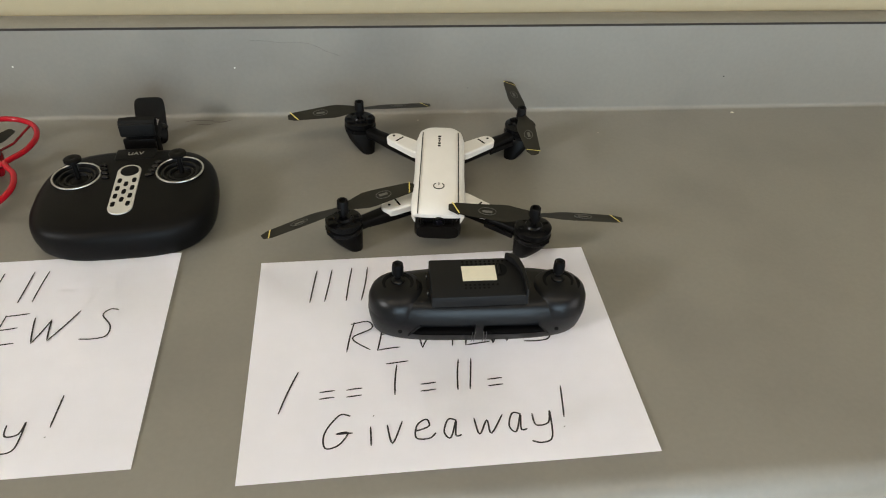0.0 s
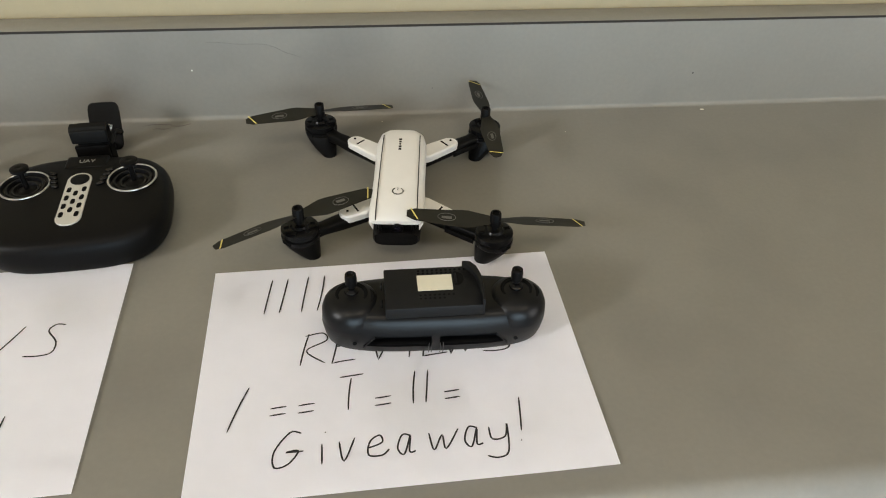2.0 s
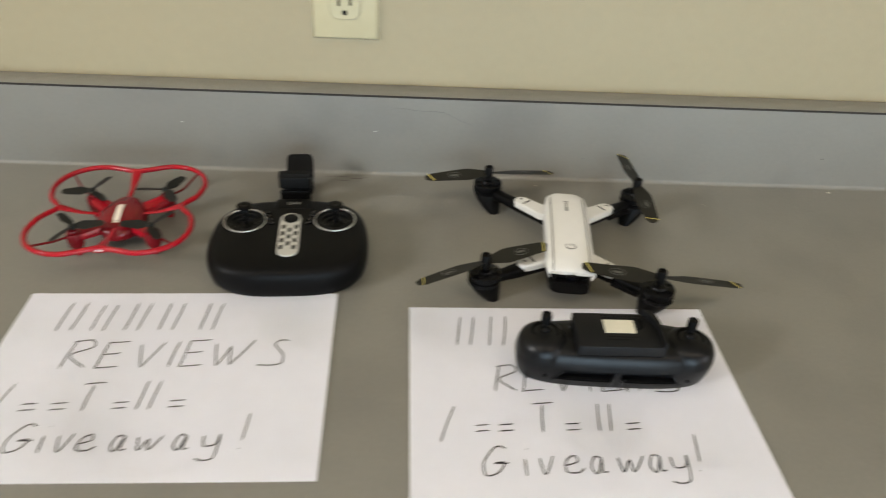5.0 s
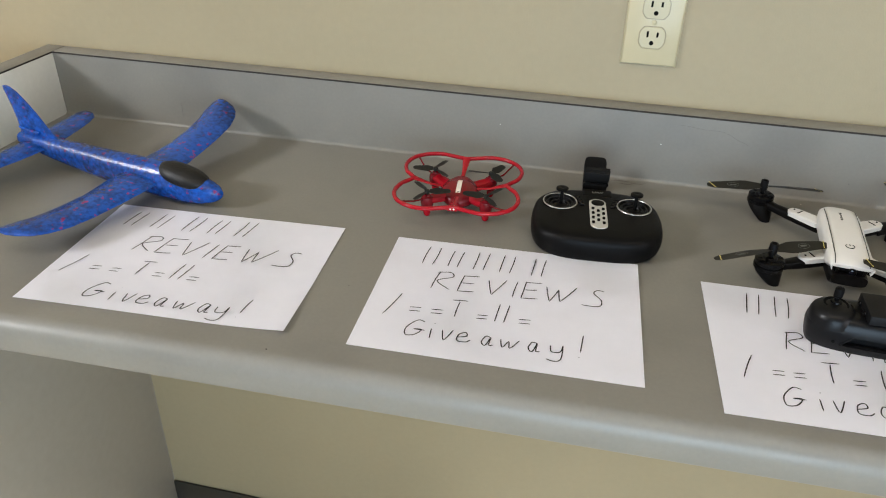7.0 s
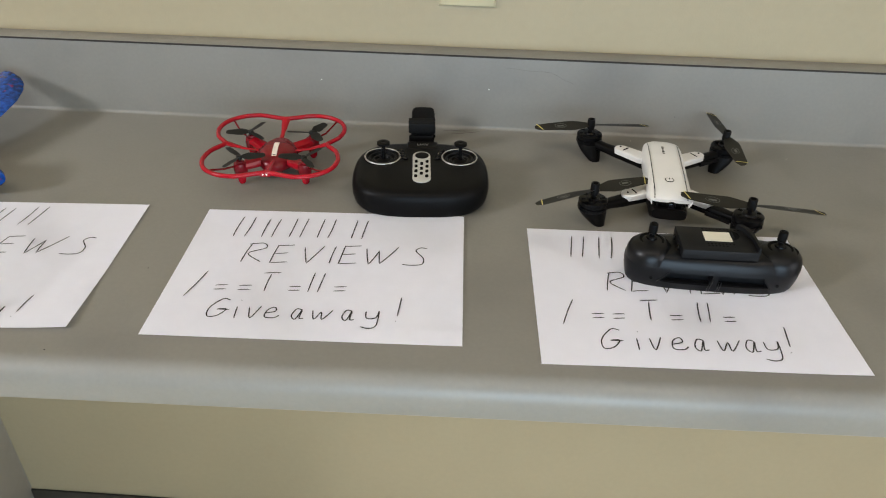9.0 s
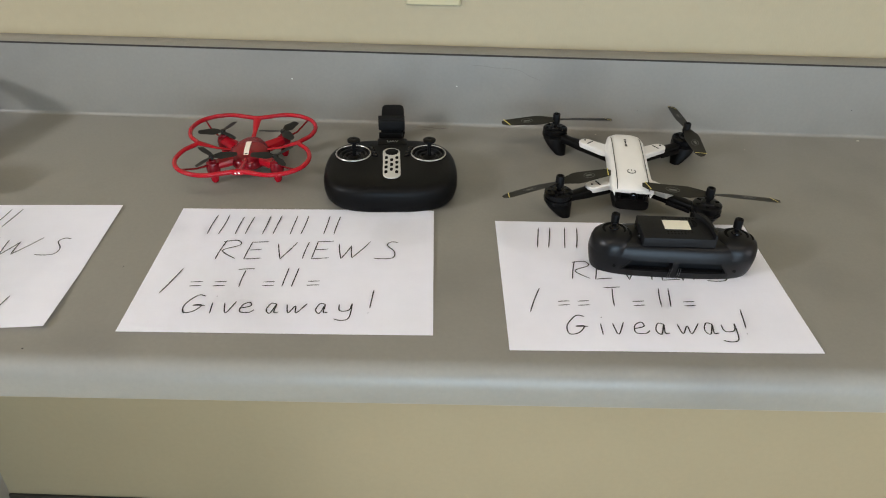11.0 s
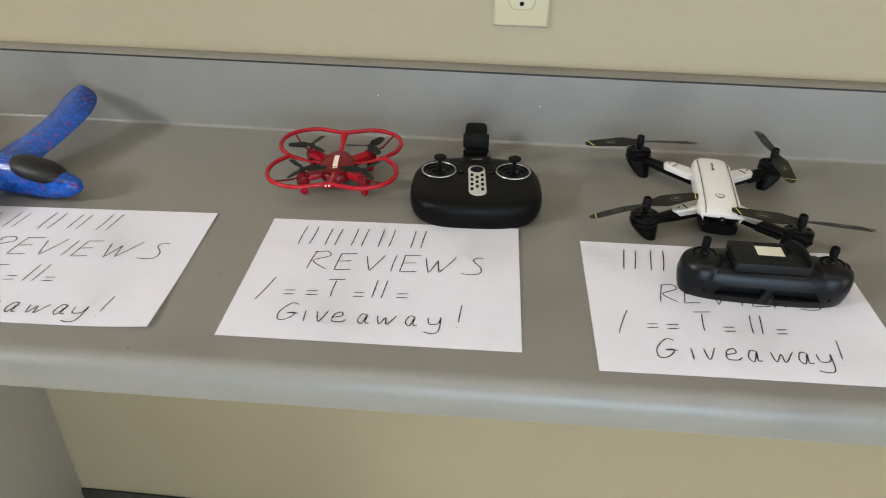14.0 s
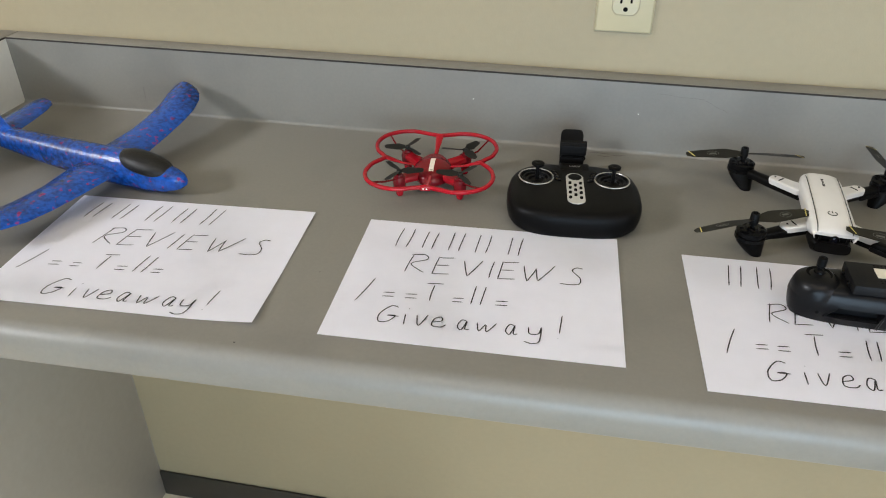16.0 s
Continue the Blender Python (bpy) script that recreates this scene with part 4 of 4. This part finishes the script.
def glider(m):
    ob = thing("toy_glider", "blue foam toy glider with red flecks and a black canopy", "toy plane", m)
    rings = []
    for s, w, zb, zt in ((-0.219, 0.0045, 0.030, 0.042), (-0.216, 0.0075, 0.027, 0.0455), (-0.200, 0.0092, 0.024, 0.0470), (-0.16, 0.0118, 0.016, 0.0475), (-0.11, 0.0142, 0.009, 0.0478), (-0.06, 0.0165, 0.003, 0.0480), (-0.01, 0.0182, 0.0, 0.0485), (0.04, 0.0188, 0.0, 0.0495), (0.07, 0.0180, 0.0, 0.0465), (0.092, 0.0156, 0.003, 0.0400), (0.107, 0.0130, 0.008, 0.0350), (0.1160, 0.0096, 0.012, 0.0310), (0.1205, 0.0050, 0.016, 0.0265)):
        rings.append([(s, y, (zb + zt) / 2 + z) for y, z in superellipse(w, (zt - zb) / 2, 2.2, 32)])
    part("fuselage", loft(rings), FOAM, ob)
    wing_stations = ((0.0, 0.038, -0.031, 0.027), (0.04, 0.0365, -0.0285, 0.028), (0.08, 0.0345, -0.0240, 0.030), (0.12, 0.0310, -0.0268, 0.0325), (0.15, 0.0270, -0.0310, 0.0355), (0.172, 0.0200, -0.0360, 0.039), (0.186, 0.0110, -0.0370, 0.0415), (0.1945, 0.0010, -0.0365, 0.0440), (0.1995, -0.011, -0.0335, 0.0458))
    for side in (-1, 1):
        part("wing", wing_half(wing_stations, 0.0085, side), FOAM, ob)
        tail_stations = ((0.0, -0.158, -0.210, 0.034), (0.05, -0.165, -0.212, 0.0345), (0.080, -0.171, -0.213, 0.0350), (0.096, -0.177, -0.212, 0.0356), (0.103, -0.186, -0.208, 0.0360))
        part("tailplane", wing_half(tail_stations, 0.0055, side), FOAM, ob)
    fin_rows = []
    for z, f, b in ((0.042, -0.138, -0.213), (0.055, -0.151, -0.2125), (0.068, -0.160, -0.2125), (0.082, -0.170, -0.2140), (0.097, -0.183, -0.2165), (0.108, -0.195, -0.2190), (0.1135, -0.2055, -0.2185)):
        c = f - b
        fin_rows.append([(b + c * (0.5 + 0.5 * math.cos(w)), 0.0042 * math.sin(w) * (1 - 5.0 * (z - 0.046)) * (0.5 + 0.5 * (0.5 - 0.5 * math.cos(w))), z) for w in np.linspace(0, math.tau, 16, endpoint=False)])
    fin = part("fin", loft(fin_rows), FOAM, ob)
    for side in (-1, 1):
        part("fin_boss", tube([(-0.172, side * 0.004, 0.0525), (-0.192, side * 0.0052, 0.0555), (-0.206, side * 0.0045, 0.0575)], lambda k: 0.0026 - 0.001 * k, 8), FOAM, fin)
    dome = []
    for k in np.linspace(-1, 1, 17):
        r = math.sqrt(max(0.0, 1 - abs(k) ** 2.4))
        s = 0.0665 + 0.0385 * k
        dome.append([(s, max(r, 0.02) * 0.0184 * math.cos(w), 0.0362 - 0.0055 * k + max(r, 0.02) * (0.0138 - 0.001 * k) * math.sin(w)) for w in np.linspace(0, math.tau, 28, endpoint=False)])
    part("canopy", loft(dome), CANOPY, ob, "black textured canopy")
    return ob


glider(pose(-0.351, -0.2165, 0.0004, 0, 0, -10.2) @ pose(0, 0, 0, 3.4))

# ---- crumbs ----
for x, y, s in ((0.867, -0.0125, 0.0017), (0.700, -0.050, 0.0006), (0.504, -0.017, 0.0007), (-0.060, -0.487, 0.0008), (-0.020, -0.362, 0.0006)):
    bm = bmesh.new()
    bmesh.ops.create_icosphere(bm, subdivisions=1, radius=s)
    moved(bm, Matrix.Diagonal((1.3, 0.8, 0.5, 1)))
    dark = y < -0.3
    crumb = link_mesh("crumb", bm, SEAM if dark else LABEL)
    crumb.location = (x, y, s * 0.45)
    tagged(crumb, "tiny dark crumb lying on the grey counter" if dark else "tiny pale crumb lying on the grey counter", "crumb", group="crumbs on the counter")
